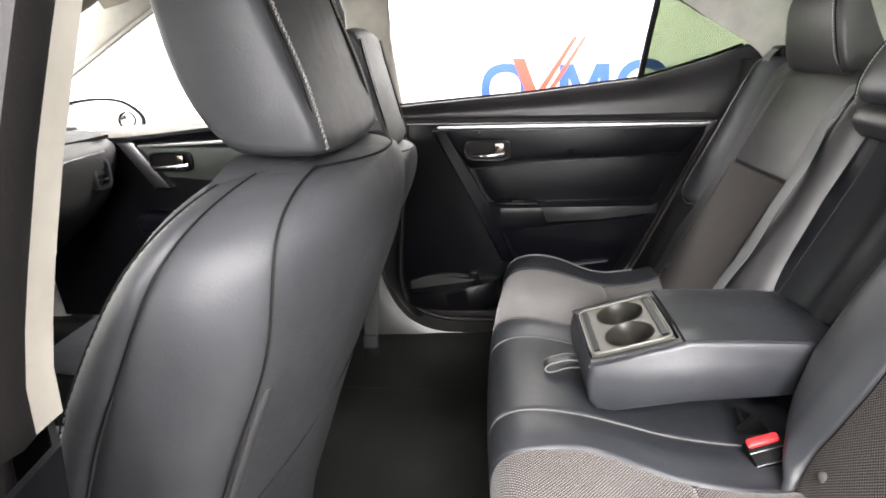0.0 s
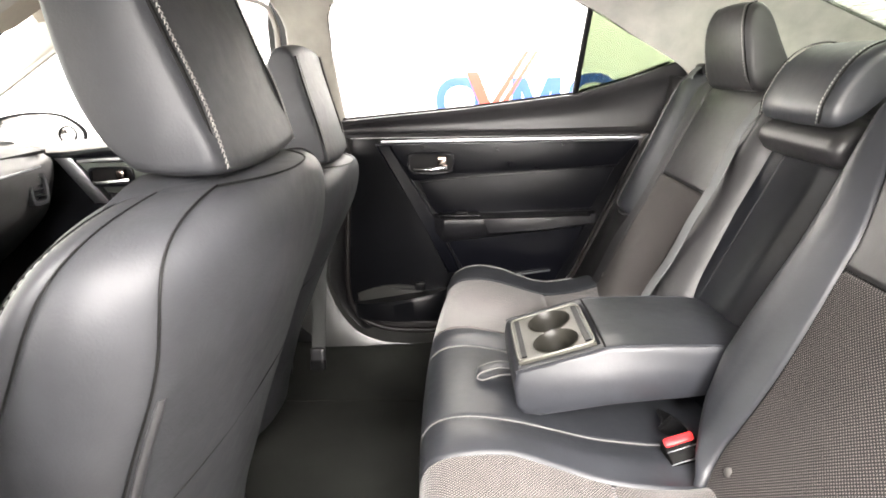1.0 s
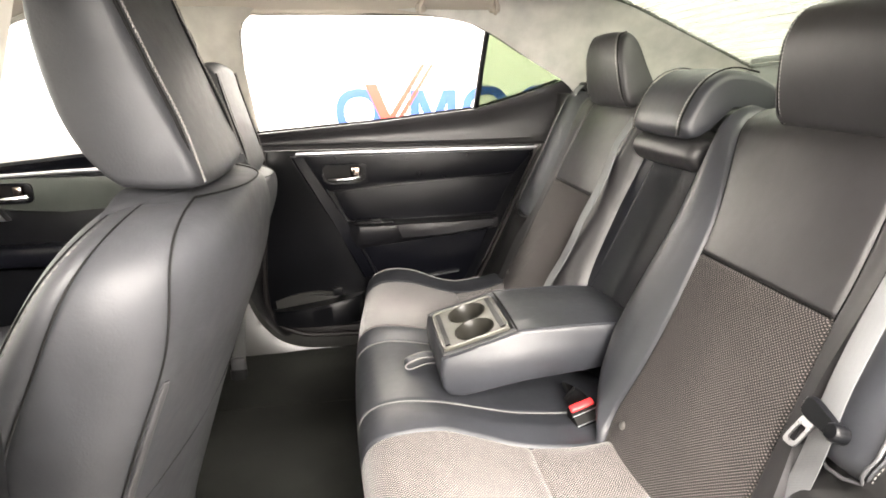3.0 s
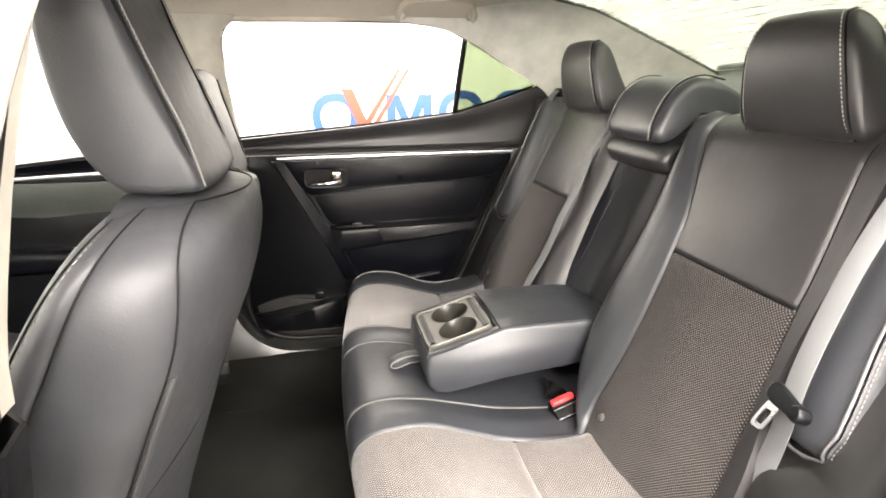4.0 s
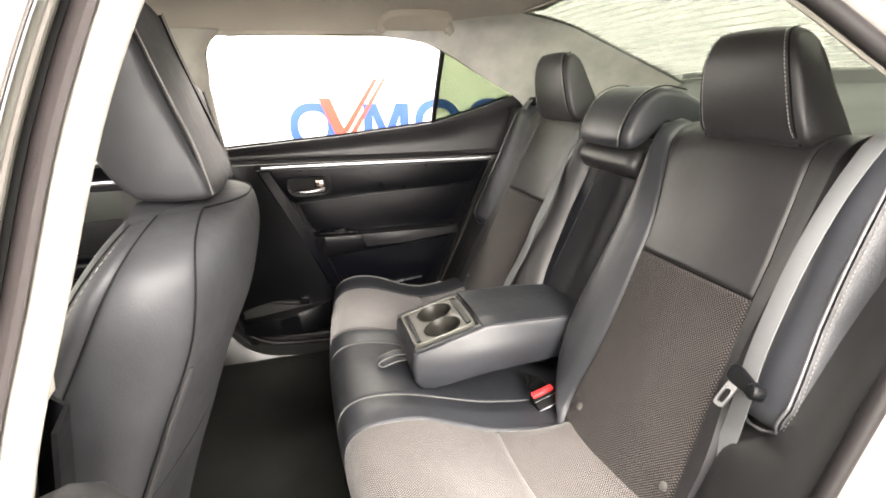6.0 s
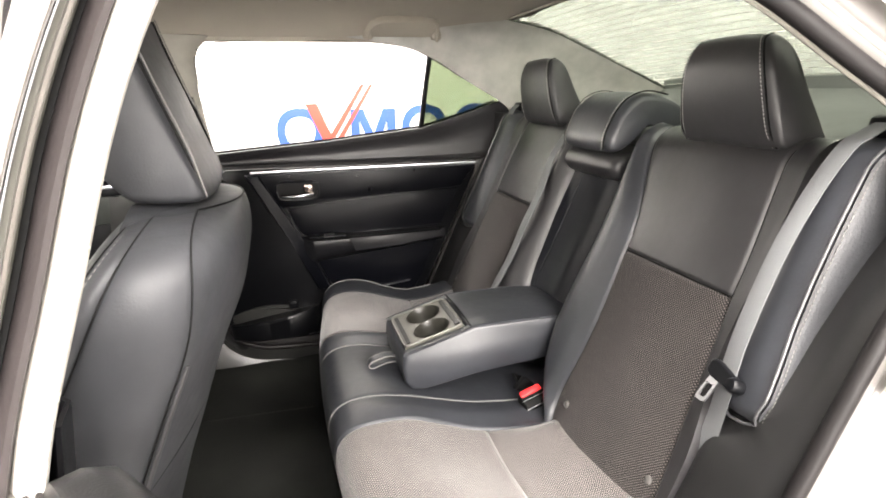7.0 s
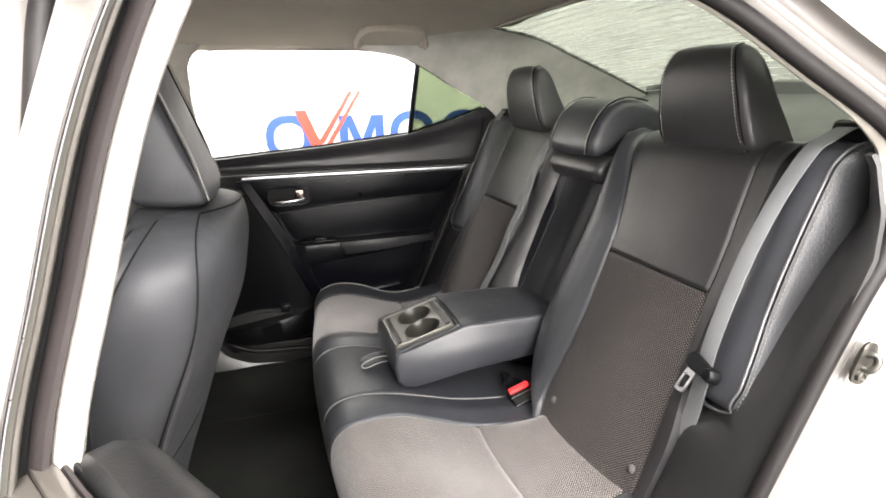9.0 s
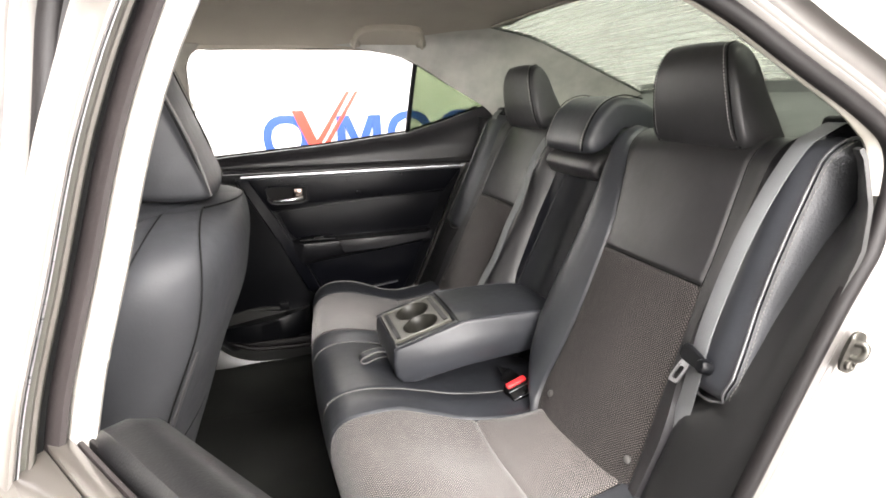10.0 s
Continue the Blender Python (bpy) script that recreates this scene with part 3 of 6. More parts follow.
def b_pillar(sgn):
    """Pale upper trim, dark lower trim, painted outside."""
    n = 14
    rows, lips = [], []
    for z in np.linspace(0.965, 1.345, n):
        xr = np.interp(z, [0.965, 1.06, 1.2, 1.28, 1.32, 1.345], [-0.392, -0.402, -0.414, -0.412, -0.395, -0.36])
        if sgn < 0:
            xr = np.interp(z, [0.965, 1.041, 1.109, 1.154, 1.19, 1.28, 1.32, 1.345], [-0.389, -0.385, -0.378, -0.371, -0.365, -0.348, -0.330, -0.29])
        xf = np.interp(z, [0.965, 1.27, 1.345], [-0.535, -0.52, -0.56])
        yy = float(tumble(z))
        if sgn < 0:
            rows.append([(xr - 0.006, yy - 0.010, z), (xr, yy - 0.014, z), (xr - 0.001, yy - 0.038, z), (xr - 0.006, yy - 0.043, z), (xr - 0.05, yy - 0.046, z), (xf + 0.028, yy - 0.036, z), (xf + 0.006, yy - 0.012, z), (xf, yy + 0.004, z)])
            lips.append([(xr - 0.012, yy + 0.008, z), (xr + 0.002, yy + 0.006, z), (xr + 0.004, yy - 0.004, z), (xr + 0.003, yy - 0.0135, z), (xr - 0.010, yy - 0.016, z)])
            continue
        rows.append([(xr - 0.004, yy + 0.006, z), (xr, yy + 0.001, z), (xr - 0.006, yy - 0.012, z), (xr - 0.028, yy - 0.024, z), ((xr + xf) / 2, yy - 0.03, z),
            (xf + 0.028, yy - 0.024, z), (xf + 0.006, yy - 0.012, z), (xf, yy + 0.004, z)])
    part("upper_trim", mirrored(shell(rows, -0.004), sgn), PILLAR, body, "pale beige upper pillar trim")
    if lips:
        part("pillar_seal", mirrored(shell(lips, -0.003), sgn), RUBBER, body, "dark rubber lip along the pillar")
    rows = []
    for z in np.linspace(0.28, 0.964, 16):
        xr = np.interp(z, [0.28, 0.385, 0.43, 0.52, 0.75, 0.964], [-0.30, -0.345, -0.405, -0.432, -0.418, -0.385])
        xf = -0.56 - 0.06 * max(0, (0.6 - z) / 0.3)
        yy = float(tumble(z))
        if sgn < 0:
            xr = np.interp(z, [0.28, 0.385, 0.43, 0.52, 0.75, 0.964], [-0.30, -0.335, -0.385, -0.405, -0.390, -0.368])
        rows.append([(xr + 0.002, yy + (0.012 if sgn > 0 else 0.03), z), (xr - 0.003, yy - 0.01, z), (xr - 0.02, yy - 0.028, z), ((xr + xf) / 2, yy - 0.04, z), (xf + 0.02, yy - 0.028, z), (xf, yy + 0.01, z)])
    part("lower_trim", mirrored(shell(rows, -0.004), sgn), BLACK_SOFT if sgn > 0 else BLACK, body, "dark plastic lower pillar trim")
    part("pillar_skin", mirrored(box((-0.56, 0.735, 0.3), (-0.45, 0.80, 1.0), 0.01), sgn), PAINT if sgn < 0 else BLACK_SOFT, body)


b_pillar(1)
b_pillar(-1)
sc = [(-0.62, 0.285), (-0.58, 0.36), (-0.40, 0.372), (-0.2, 0.372), (0.12, 0.372), (0.22, 0.40), (0.30, 0.285)]
part("scuff_plate", mirrored(prism(sc, 0.655, 0.715, 0.012), -1), SCUFF, body, "black plastic sill scuff plate")
# on the far side one moulding runs down the pillar and round into the sill
foot = np.where((OPEN[:, 1] < 0.90) & (OPEN[:, 0] < 0.20) & (OPEN[:, 0] < -0.15 + 9 * (OPEN[:, 1] < 0.45)))[0]
gap = int(np.argmax(np.diff(np.r_[foot, foot[0] + len(OPEN)])))
foot = np.roll(foot, -gap - 1)
sill_rings = []
for d, o in ((0.004, 0.004), (0.007, -0.006), (0.011, -0.014), (0.016, -0.026), (0.020, -0.042), (0.024, -0.058), (0.050, -0.072), (0.12, -0.078)):
    k = smoothstep(0.42, 0.56, OPEN[foot, 1])[:, None]
    sill_rings.append(opening_ring(1, d, o)[foot] * (1 - k) + opening_ring(1, d * 2.4, o * 0.8)[foot] * k)
part("scuff_plate", loft(sill_rings, False, False), SCUFF, body, "smooth dark grey moulding of pillar foot and sill")
carpet_edge = [[(x, y, z) for y, z in ((0.44, 0.2875), (0.52, 0.289), (0.575, 0.297), (0.605, 0.315), (0.624, 0.338), (0.642, 0.350), (0.665, 0.352))] for x in np.linspace(-0.66, 0.20, 20)]
part("carpet_edge", shell(carpet_edge, 0.004), CARPET, body, "black carpet turned up at the sill")

# rear window, shelf
edge_l = curve([(0.455, 0.505, 1.388), (0.62, 0.555, 1.362), (0.75, 0.575, 1.315), (0.90, 0.595, 1.257), (1.08, 0.622, 1.186)], 14)
rows = []
for x, y, z in edge_l:
    rows.append([(x + 0.05 * (1 - (k / y) ** 2), k, z + 0.02 * (1 - (k / y) ** 2)) for k in np.linspace(-y, y, 21)])
rear_window = thing("window_1", (0.8, 0, 1.18), "sloping green-tinted rear window", "window", kind="structure")
ob = part("pane", shell(rows, 0.004), TINT, rear_window, "green-tinted glass")
for k in np.linspace(0.06, 0.95, 17):
    x, y, z = [float(np.interp(k, np.linspace(0, 1, len(edge_l)), edge_l[:, i])) for i in range(3)]
    y -= 0.03
    part("heater_line", tube([(x + 0.05 * (1 - (q / y) ** 2) - 0.003, q, z + 0.02 * (1 - (q / y) ** 2) - 0.003) for q in np.linspace(-y, y, 21)], 0.00055, 4), HEATER, rear_window)
for sgn in (-1, 1):
    part("frame", mirrored(tube([tuple(p + np.array([0.0, -0.004, 0.002])) for p in edge_l], 0.0016, 6), sgn), RUBBER, rear_window)
shelf = [[(x, y, z) for y in np.linspace(-0.64, 0.64, 13)] for x, z in ((0.56, 1.075), (0.62, 1.095), (0.80, 1.118), (1.00, 1.160), (1.06, 1.177), (1.075, 1.185), (1.085, 1.214), (1.12, 1.22))]
parcel_shelf = part("parcel_shelf", shell(shelf, 0.012), SHELF)
tagged(parcel_shelf, "grey felt parcel shelf behind the rear seats", "shelf", kind="structure")
part("boot_lid", shell([[(x, y, z) for y in np.linspace(-0.8, 0.8, 9)] for x, z in ((1.10, 1.12), (1.3, 1.13), (1.75, 1.10), (1.85, 1.0), (1.88, 0.4))], 0.01), PAINT, body, "white boot lid")

# quarter glass and window seals of the far rear door
far_win = [(-0.385, 1.025), (-0.403, 1.15), (-0.408, 1.27), (-0.392, 1.312), (-0.30, 1.330), (0.02, 1.331), (0.17, 1.318), (0.25, 1.292), (0.38, 1.221), (0.488, 1.152), (0.24, 1.080), (-0.06, 1.047)]


def on_side(x, z, d=0.0):
    return (x, float(tumble(z)) + d, z)


def rear_door_far():
    d = thing("door_1", (0.0, 0.72, 0.40), "closed rear car door with black trim panel", "car door", kind="structure")
    # trim panel, a relief over (x, z)
    belt = lambda x: np.interp(x, [-0.42, -0.35, -0.06, 0.24, 0.40, 0.50, 0.60], [1.016, 1.022, 1.045, 1.078, 1.122, 1.158, 1.170])
    rows = []
    for x in np.linspace(-0.43, 0.60, 66):
        r = []
        for t in np.linspace(0, 1, 12):
            z = 0.968 + (belt(x) - 0.968) * t
            y = 0.706 + 0.012 * math.sin(t * 3.1) - 0.022 * t**3
            if t > 0.93:
                y += 0.008
            r.append((x, y - (0.012 if t < 0.02 else 0), z))
        rows.append(r)
    part("window_sill", shell(rows, -0.012), LEATHER_SOFT, d, "soft black window ledge")
    part("belt_seal", tube([(x, 0.703, float(belt(x)) + 0.002) for x in np.linspace(-0.42, 0.49, 40)], 0.004, 6), RUBBER, d)
    main = [(-0.425, 0.964), (-0.425, 0.46), (-0.385, 0.40), (-0.30, 0.388), (0.10, 0.388), (0.17, 0.42), (0.26, 0.56), (0.34, 0.74), (0.43, 0.93), (0.435, 0.964)]
    part("panel", prism(main, 0.722, 0.75, 0.003), BLACK, d, "matt black trim panel")
    strip = [(x, 0.707, z) for x, z in ((-0.297, 0.954), (-0.1, 0.956), (0.2, 0.957), (0.435, 0.957))]
    part("strip", sweep(curve(strip, 20), squircle(0, 0, 0.005, 0.0032, 10, 4), (0, 0, 1)), SATIN, d, "satin silver trim strip")
    up = [(-0.292, 0.947), (0.43, 0.951), (0.372, 0.880), (0.2, 0.871), (0.0, 0.858), (-0.15, 0.846), (-0.205, 0.84), (-0.24, 0.855)]
    part("upper_panel", prism(up, 0.706, 0.735, 0.005), DOOR_BLACK, d, "smooth black upper panel")
    ins = [(-0.195, 0.835), (-0.15, 0.840), (0.0, 0.852), (0.2, 0.865), (0.368, 0.874), (0.31, 0.752), (0.10, 0.748), (-0.05, 0.743), (-0.145, 0.742), (-0.165, 0.765)]
    part("insert", prism(ins, 0.716, 0.735, 0.006), DOOR_PAD, d, "padded black insert")
    arm = []
    for x in np.linspace(-0.158, 0.315, 40):
        k = smoothstep(-0.16, -0.12, x) * 1.0
        w = 0.012 + 0.046 * float(k) * float(1 - 0.75 * smoothstep(0.22, 0.32, x))
        zt = 0.742 + 0.004 * (x / 0.3)
        zb = 0.655 + 0.05 * (x + 0.15) / 0.45
        arm.append([(x, 0.73, zt), (x, 0.72 - w * 0.55, zt - 0.001), (x, 0.722 - w, zt - 0.006), (x, 0.72 - w, zt - 0.014), (x, 0.718 - w * 0.9, zt - 0.035), (x, 0.72 - w * 0.3, zb), (x, 0.73, zb - 0.01)])
    part("armrest", loft(arm, True), VINYL, d, "black door armrest")
    pull = [(-0.012, 0.741), (0.10, 0.741), (0.292, 0.746), (0.288, 0.722), (0.15, 0.706), (0.012, 0.696), (0.004, 0.70)]
    part("pull_cup", prism(pull, 0.652, 0.70, 0.003), VINYL, d, "padded pull handle")
    part("switch_plate", prism([(-0.135, 0.7425), (-0.02, 0.7425), (-0.02, 0.7475), (-0.135, 0.7475)], 0.672, 0.715, 0.002), BLACK, d)
    part("window_switch", box((-0.09, 0.682, 0.747), (-0.055, 0.70, 0.753), 0.002), BLACK, d)
    bar = [(-0.315, 0.947), (-0.272, 0.947), (-0.155, 0.735), (-0.075, 0.56), (-0.115, 0.56), (-0.185, 0.715)]
    part("diagonal_bar", prism(bar, 0.702, 0.735, 0.006), DOOR_BLACK, d, "slanting dark trim bar")
    low = [(-0.15, 0.725), (-0.05, 0.70), (0.30, 0.725), (0.245, 0.60), (0.205, 0.52), (0.0, 0.50), (-0.06, 0.55)]
    part("lower_panel", prism(low, 0.712, 0.735, 0.006), DOOR_BLACK, d, "grey-black lower panel")
    part("sill_strip", prism([(0.06, 0.545), (0.19, 0.562), (0.192, 0.566), (0.06, 0.549)], 0.705, 0.715, 0.001), SATIN, d, "narrow bright strip")
    # handle
    thing_part_recess(d, -0.224, -0.094, 0.863, 0.922, 0.7045)
    part("lever", loft([squircle_ring(x, 0.694 - 0.008 * math.sin(math.pi * t), 0.877 + 0.006 * t * t, 0.0050, 0.0042 + 0.003 * t) for t, x in zip(np.linspace(0, 1, 14), np.linspace(-0.207, -0.112, 14))]), CHROME, d, "chrome door release lever")
    part("lock_knob", box((-0.140, 0.692, 0.886), (-0.112, 0.706, 0.914), 0.004), CHROME_BROWN_REFLECT, d, "small chrome lock knob, brown reflection in its colour")
    # map pocket with a bottle hollow
    pk = []
    for t in np.linspace(0, 1, 30):
        x = -0.405 + 0.29 * t
        top = 0.462 + 0.046 * t
        bulge = 0.05 * math.sin(math.pi * min(1, t * 1.0)) ** 0.5
        pk.append([(x, 0.725, top), (x, 0.715 - bulge, top + 0.002), (x, 0.709 - bulge, top - 0.006), (x, 0.712 - bulge, 0.42), (x, 0.725, 0.40)])
    part("map_pocket", loft(pk, True), BLACK, d, "moulded black map pocket")
    lip = [(-0.395 + 0.25 * t, 0.716, 0.468 + 0.05 * math.sin(math.pi * (0.15 + 0.72 * t))) for t in np.linspace(0, 1, 24)]
    part("pocket_back", prism([(p[0], p[2]) for p in lip] + [(-0.15, 0.50), (-0.39, 0.462)], 0.717, 0.73, 0.002), SCUFF, d)
    part("pocket_clip", box((-0.215, 0.70, 0.505), (-0.185, 0.72, 0.53), 0.004), BLACK, d)
    # window frame and glass
    loop = curve([on_side(x, z, -0.004) for x, z in far_win[1:7]] + [on_side(x, z - 0.003, -0.012) for x, z in far_win[7:9]], 60)
    part("window_frame", sweep(loop, squircle(0, 0, 0.0014, 0.003, 10, 3), (0, 1, 0)), RUBBER, d, "slim dark window frame edge")
    part("divider", sweep([on_side(0.238, 1.07, -0.004), on_side(0.246, 1.18, -0.004), on_side(0.256, 1.292, -0.004)], squircle(0, 0, 0.008, 0.006, 10, 4), (0, 1, 0)), BLACK, d, "slim black window divider")
    tri = [(0.247, 1.078), (0.258, 1.300), (0.38, 1.234), (0.505, 1.155)]
    bm = bmesh.new()
    a = [bm.verts.new(on_side(x, z, 0.004)) for x, z in tri]
    b = [bm.verts.new(on_side(x, z, 0.008)) for x, z in tri]
    bm.faces.new(a), bm.faces.new(b[::-1])
    for i in range(4):
        bm.faces.new((a[i], b[i], b[(i + 1) % 4], a[(i + 1) % 4]))
    part("quarter_glass", bm, TINT_SIDE, d, "green-tinted quarter glass", smooth=False)
    part("outer_skin", prism([(-0.44, 0.97), (0.55, 1.05), (0.50, 0.80), (0.30, 0.36), (-0.44, 0.36)], 0.80, 0.86, 0.01), PAINT, d, "white outer door skin")


def squircle_ring(x, y, z, ry, rz, n=12, p=3.0):
    return np.array([(x, a, b) for a, b in squircle(y, z, ry, rz, n, p)])


def thing_part_recess(d, x0, x1, z0, z1, y):
    """A handle bowl: rim and hollow."""
    o = squircle((x0 + x1) / 2, (z0 + z1) / 2, (x1 - x0) / 2, (z1 - z0) / 2, 36, 5)
    i = squircle((x0 + x1) / 2, (z0 + z1) / 2, (x1 - x0) / 2 - 0.005, (z1 - z0) / 2 - 0.005, 36, 5)
    rings = [[(a, y + 0.006, b) for a, b in o], [(a, y - 0.003, b) for a, b in o], [(a, y - 0.004, b) for a, b in i], [(a, y + 0.0012, b) for a, b in i]]
    ro = squircle((x0 + x1) / 2, (z0 + z1) / 2, (x1 - x0) / 2 + 0.0025, (z1 - z0) / 2 + 0.0025, 36, 5)
    part("bowl_rim", loft([np.array([(a, y + dy, b) for a, b in P]) for P, dy in ((ro, 0.004), (ro, -0.0035), (o, -0.0052), (i, -0.0045))], True, False), DOOR_BLACK, d, "smooth black rim of the handle bowl")
    return part("handle_bowl", loft([np.array(r) for r in rings], True, True), BOWL, d, "black handle bowl")


rear_door_far()

# ---- rear seats ----
BX, BZ, SX, SZ = 0.448, 0.885, 0.4103, 0.9119


def on_back(Y, s, h):
    """A point of the rear backrest: across, up along it, out of it."""
    return np.stack(np.broadcast_arrays(BX + SX * s - SZ * h, Y, BZ + SZ * s + SX * h), -1)


def roll(d, r):
    """Depth lost by a rounded edge at the distance d from it."""
    q = np.clip(1 - d / r, 0, 1)
    return r * (1 - np.sqrt(np.clip(1 - q * q, 0, 1)))


def groove(d, depth=0.005, width=0.0034):
    return depth * np.exp(-((d / width) ** 2))


S_TOP, S_BOT = 0.262, -0.42
# how much further out the inner edge of the far backrest lies
EDGE = [0.0]
seam_in = lambda s: np.where(s < 0, 0.225 + 0.014 * np.sin(math.pi * np.clip(-s / 0.34, 0, 1)) + 0.026 * smoothstep(0.29, 0.40, -s), 0.225 - (0.080 - 0.8 * EDGE[0]) * smoothstep(0, 0.27, s))
seam_out = lambda s: np.where(s < 0, 0.502 + 0.036 * np.clip(-s / 0.32, 0, 1), 0.502 - 0.022 * smoothstep(0, 0.27, s))


inner_edge = lambda s: EDGE[0] * smoothstep(-0.3, -0.1, s) + np.interp(s, [-0.42, -0.361, -0.335, -0.307, -0.27, -0.2, -0.12, 0.0], [0.245, 0.213, 0.172, 0.138, 0.110, 0.088, 0.09, 0.099])


def back_height(Y, s):
    a, b = seam_in(s), seam_out(s)
    mid = 0.012 * np.clip(1 - ((Y - 0.35) / 0.17) ** 2, 0, 1)
    inner = 0.020 * np.sin(math.pi * np.clip((a - Y) / np.maximum(a - inner_edge(s) + 0.009, 0.03), 0, 1)) ** 1.0
    outer = 0.012 * np.clip((Y - b) / 0.05, 0, 1)
    h = 0.02 + mid + inner + outer
    h = h - 0.75 * roll(Y - inner_edge(s) + 0.002, 0.05) - roll(S_TOP + 0.012 - s, 0.075)
    soft = np.sin(Y * 23 + 1) * np.sin(s * 19 + Y * 7) * 0.0016
    return h + soft


def back_patch(Yl, Yr, s0, s1, seams, nu, nv, clus=True):
    """One sewn panel of the backrest; seams: which of its borders l, r, b, t are sewn."""
    u = np.linspace(0, 1, nu)
    v = np.linspace(0, 1, nv)
    if clus:
        u = u + 0.5 * (np.sin(2 * math.pi * u) / -(2 * math.pi))
        v = v + 0.5 * (np.sin(2 * math.pi * v) / -(2 * math.pi))
    s = s0 + (s1 - s0) * v
    S = np.broadcast_to(s, (nu, nv))
    L, R = Yl(s), Yr(s)
    Y = L + (R - L) * u[:, None]
    h = back_height(Y, S)
    if "l" in seams:
        h = h - groove(Y - L)
    if "r" in seams:
        h = h - groove(R - Y)
    if "b" in seams:
        h = h - groove(S - s0)
    if "t" in seams:
        h = h - groove(s1 - S)
    P = on_back(Y, S, h)
    return P, np.stack([Y, S], -1)


def rear_back(sgn, group="rear backrests"):
    t = thing("rear_seat_backrest", (0.33, sgn * 0.33, 0.5), "black leather rear backrest with a brown-grey mesh fabric insert", "car seat", group)
    EDGE[0] = 0.03 if sgn > 0 else 0.0
    inn = inner_edge
    out = lambda s: 0.535 + 0.034 * smoothstep(0.05, 0.25, -s)
    P, uv = back_patch(seam_in, seam_out, S_BOT, 0.0, "lrt", 60, 70)
    # insert in the darkened mesh, the cushion keeps the lighter one
    part("fabric_insert", mirrored(shell(P, -0.02, uv), sgn), FABRIC_SHADED, t, "brown mesh fabric panel with pale dots, darkened for shade")
    P, uv = back_patch(seam_in, seam_out, 0.0, S_TOP, "lrb", 60, 50)
    part("upper_panel", mirrored(shell(P, -0.02), sgn), LEATHER_SOFT, t, "black leather upper panel")
    P, uv = back_patch(inn, seam_in, S_BOT, S_TOP, "r", 40, 90)
    # far bolster wears the duller leather, which stands in for its shade
    part("inner_bolster", mirrored(shell(P, -0.02), sgn), LEATHER if sgn < 0 else LEATHER_SOFT, t, "black leather bolster")
    P, uv = back_patch(seam_out, out, S_BOT, S_TOP, "l", 16, 90)
    part("outer_bolster", mirrored(shell(P, -0.02), sgn), LEATHER_SOFT, t)
    # body of the backrest behind the panels
    P = [[on_back(Y if Y > 0.2 else float(inner_edge(np.array(s))) + 0.004, s, h) for s in (S_BOT, -0.35, -0.3, -0.25, -0.2, -0.15, 0.0, 0.12, 0.225)] for Y, h in ((0.1, -0.03), (0.1, -0.10), (0.535, -0.10))]
    part("frame", mirrored(shell(P, 0.01), sgn), LEATHER, t)
    P = [[on_back(Y, S_TOP - 0.004, h) + np.array([0, 0, 0.0]) for Y in np.linspace(0.103, 0.53, 12)] for h in (-0.062, -0.085, -0.12)]
    part("top_cover", mirrored(shell(P, 0.02), sgn), LEATHER_SOFT, t)
    # seam threads and piping
    for fn, rng in ((seam_in, (S_BOT, S_TOP - 0.03)), (seam_out, (0.0, S_TOP - 0.03))):
        s = np.linspace(*rng, 60)
        Y = fn(s)
        pts = on_back(Y, s, back_height(Y, s) - 0.005)
        part("seam", mirrored(tube(pts, 0.0018, 6), sgn), SEAM, t)
    Y = np.linspace(0.226, 0.498, 40)
    pts = on_back(Y, np.zeros_like(Y), back_height(Y, np.zeros_like(Y)) - 0.0045)
    part("seam", mirrored(tube(pts, 0.0018, 6), sgn), SEAM, t)
    # press studs at the foot of the insert
    for Yc, s in ((0.273, -0.313), (0.518, -0.303)):
        c = on_back(Yc, s, float(back_height(np.array(Yc), np.array(s))) + 0.0015)
        rings = [np.array([c + np.array([-SZ, 0, SX]) * k + r * (math.cos(a) * np.array([0, 1, 0]) + math.sin(a) * np.array([SX, 0, SZ])) for a in np.linspace(0, 2 * math.pi, 16, endpoint=False)]) for k, r in ((-0.004, 0.007), (0.001, 0.007), (0.003, 0.0052), (0.0035, 0.002))]
        part("stud", mirrored(loft(rings), sgn), STUD, t, "small grey press stud")
    rear_headrest(sgn, t)
    return t


def headrest_loft(profile, yc, half, edge, inset, bulge=0.004):
    """A cushion with the side outline profile (x, z), its flanks rounded over the width edge."""
    prof = np.asarray(profile, float)
    c = prof.mean(0)
    rings = []
    ts = np.concatenate([np.linspace(-1, -1 + edge / half, 9)[:-1], np.linspace(-1 + edge / half, 1 - edge / half, 14), np.linspace(1 - edge / half, 1, 9)[1:]])
    for t in ts:
        y = half * t
        d = max(0.0, abs(y) - (half - edge)) / edge
        k = 1 - math.sqrt(max(0.0, 1 - d * d))
        v = c - prof
        ln = np.linalg.norm(v, axis=1, keepdims=True)
        p = prof + v / ln * np.minimum(inset * k, ln * 0.8)
        crown = bulge * (1 - t * t)
        p = p - v / ln * crown
        rings.append(np.stack([p[:, 0], np.full(len(p), yc + y), p[:, 1]], 1))
    return loft(rings)


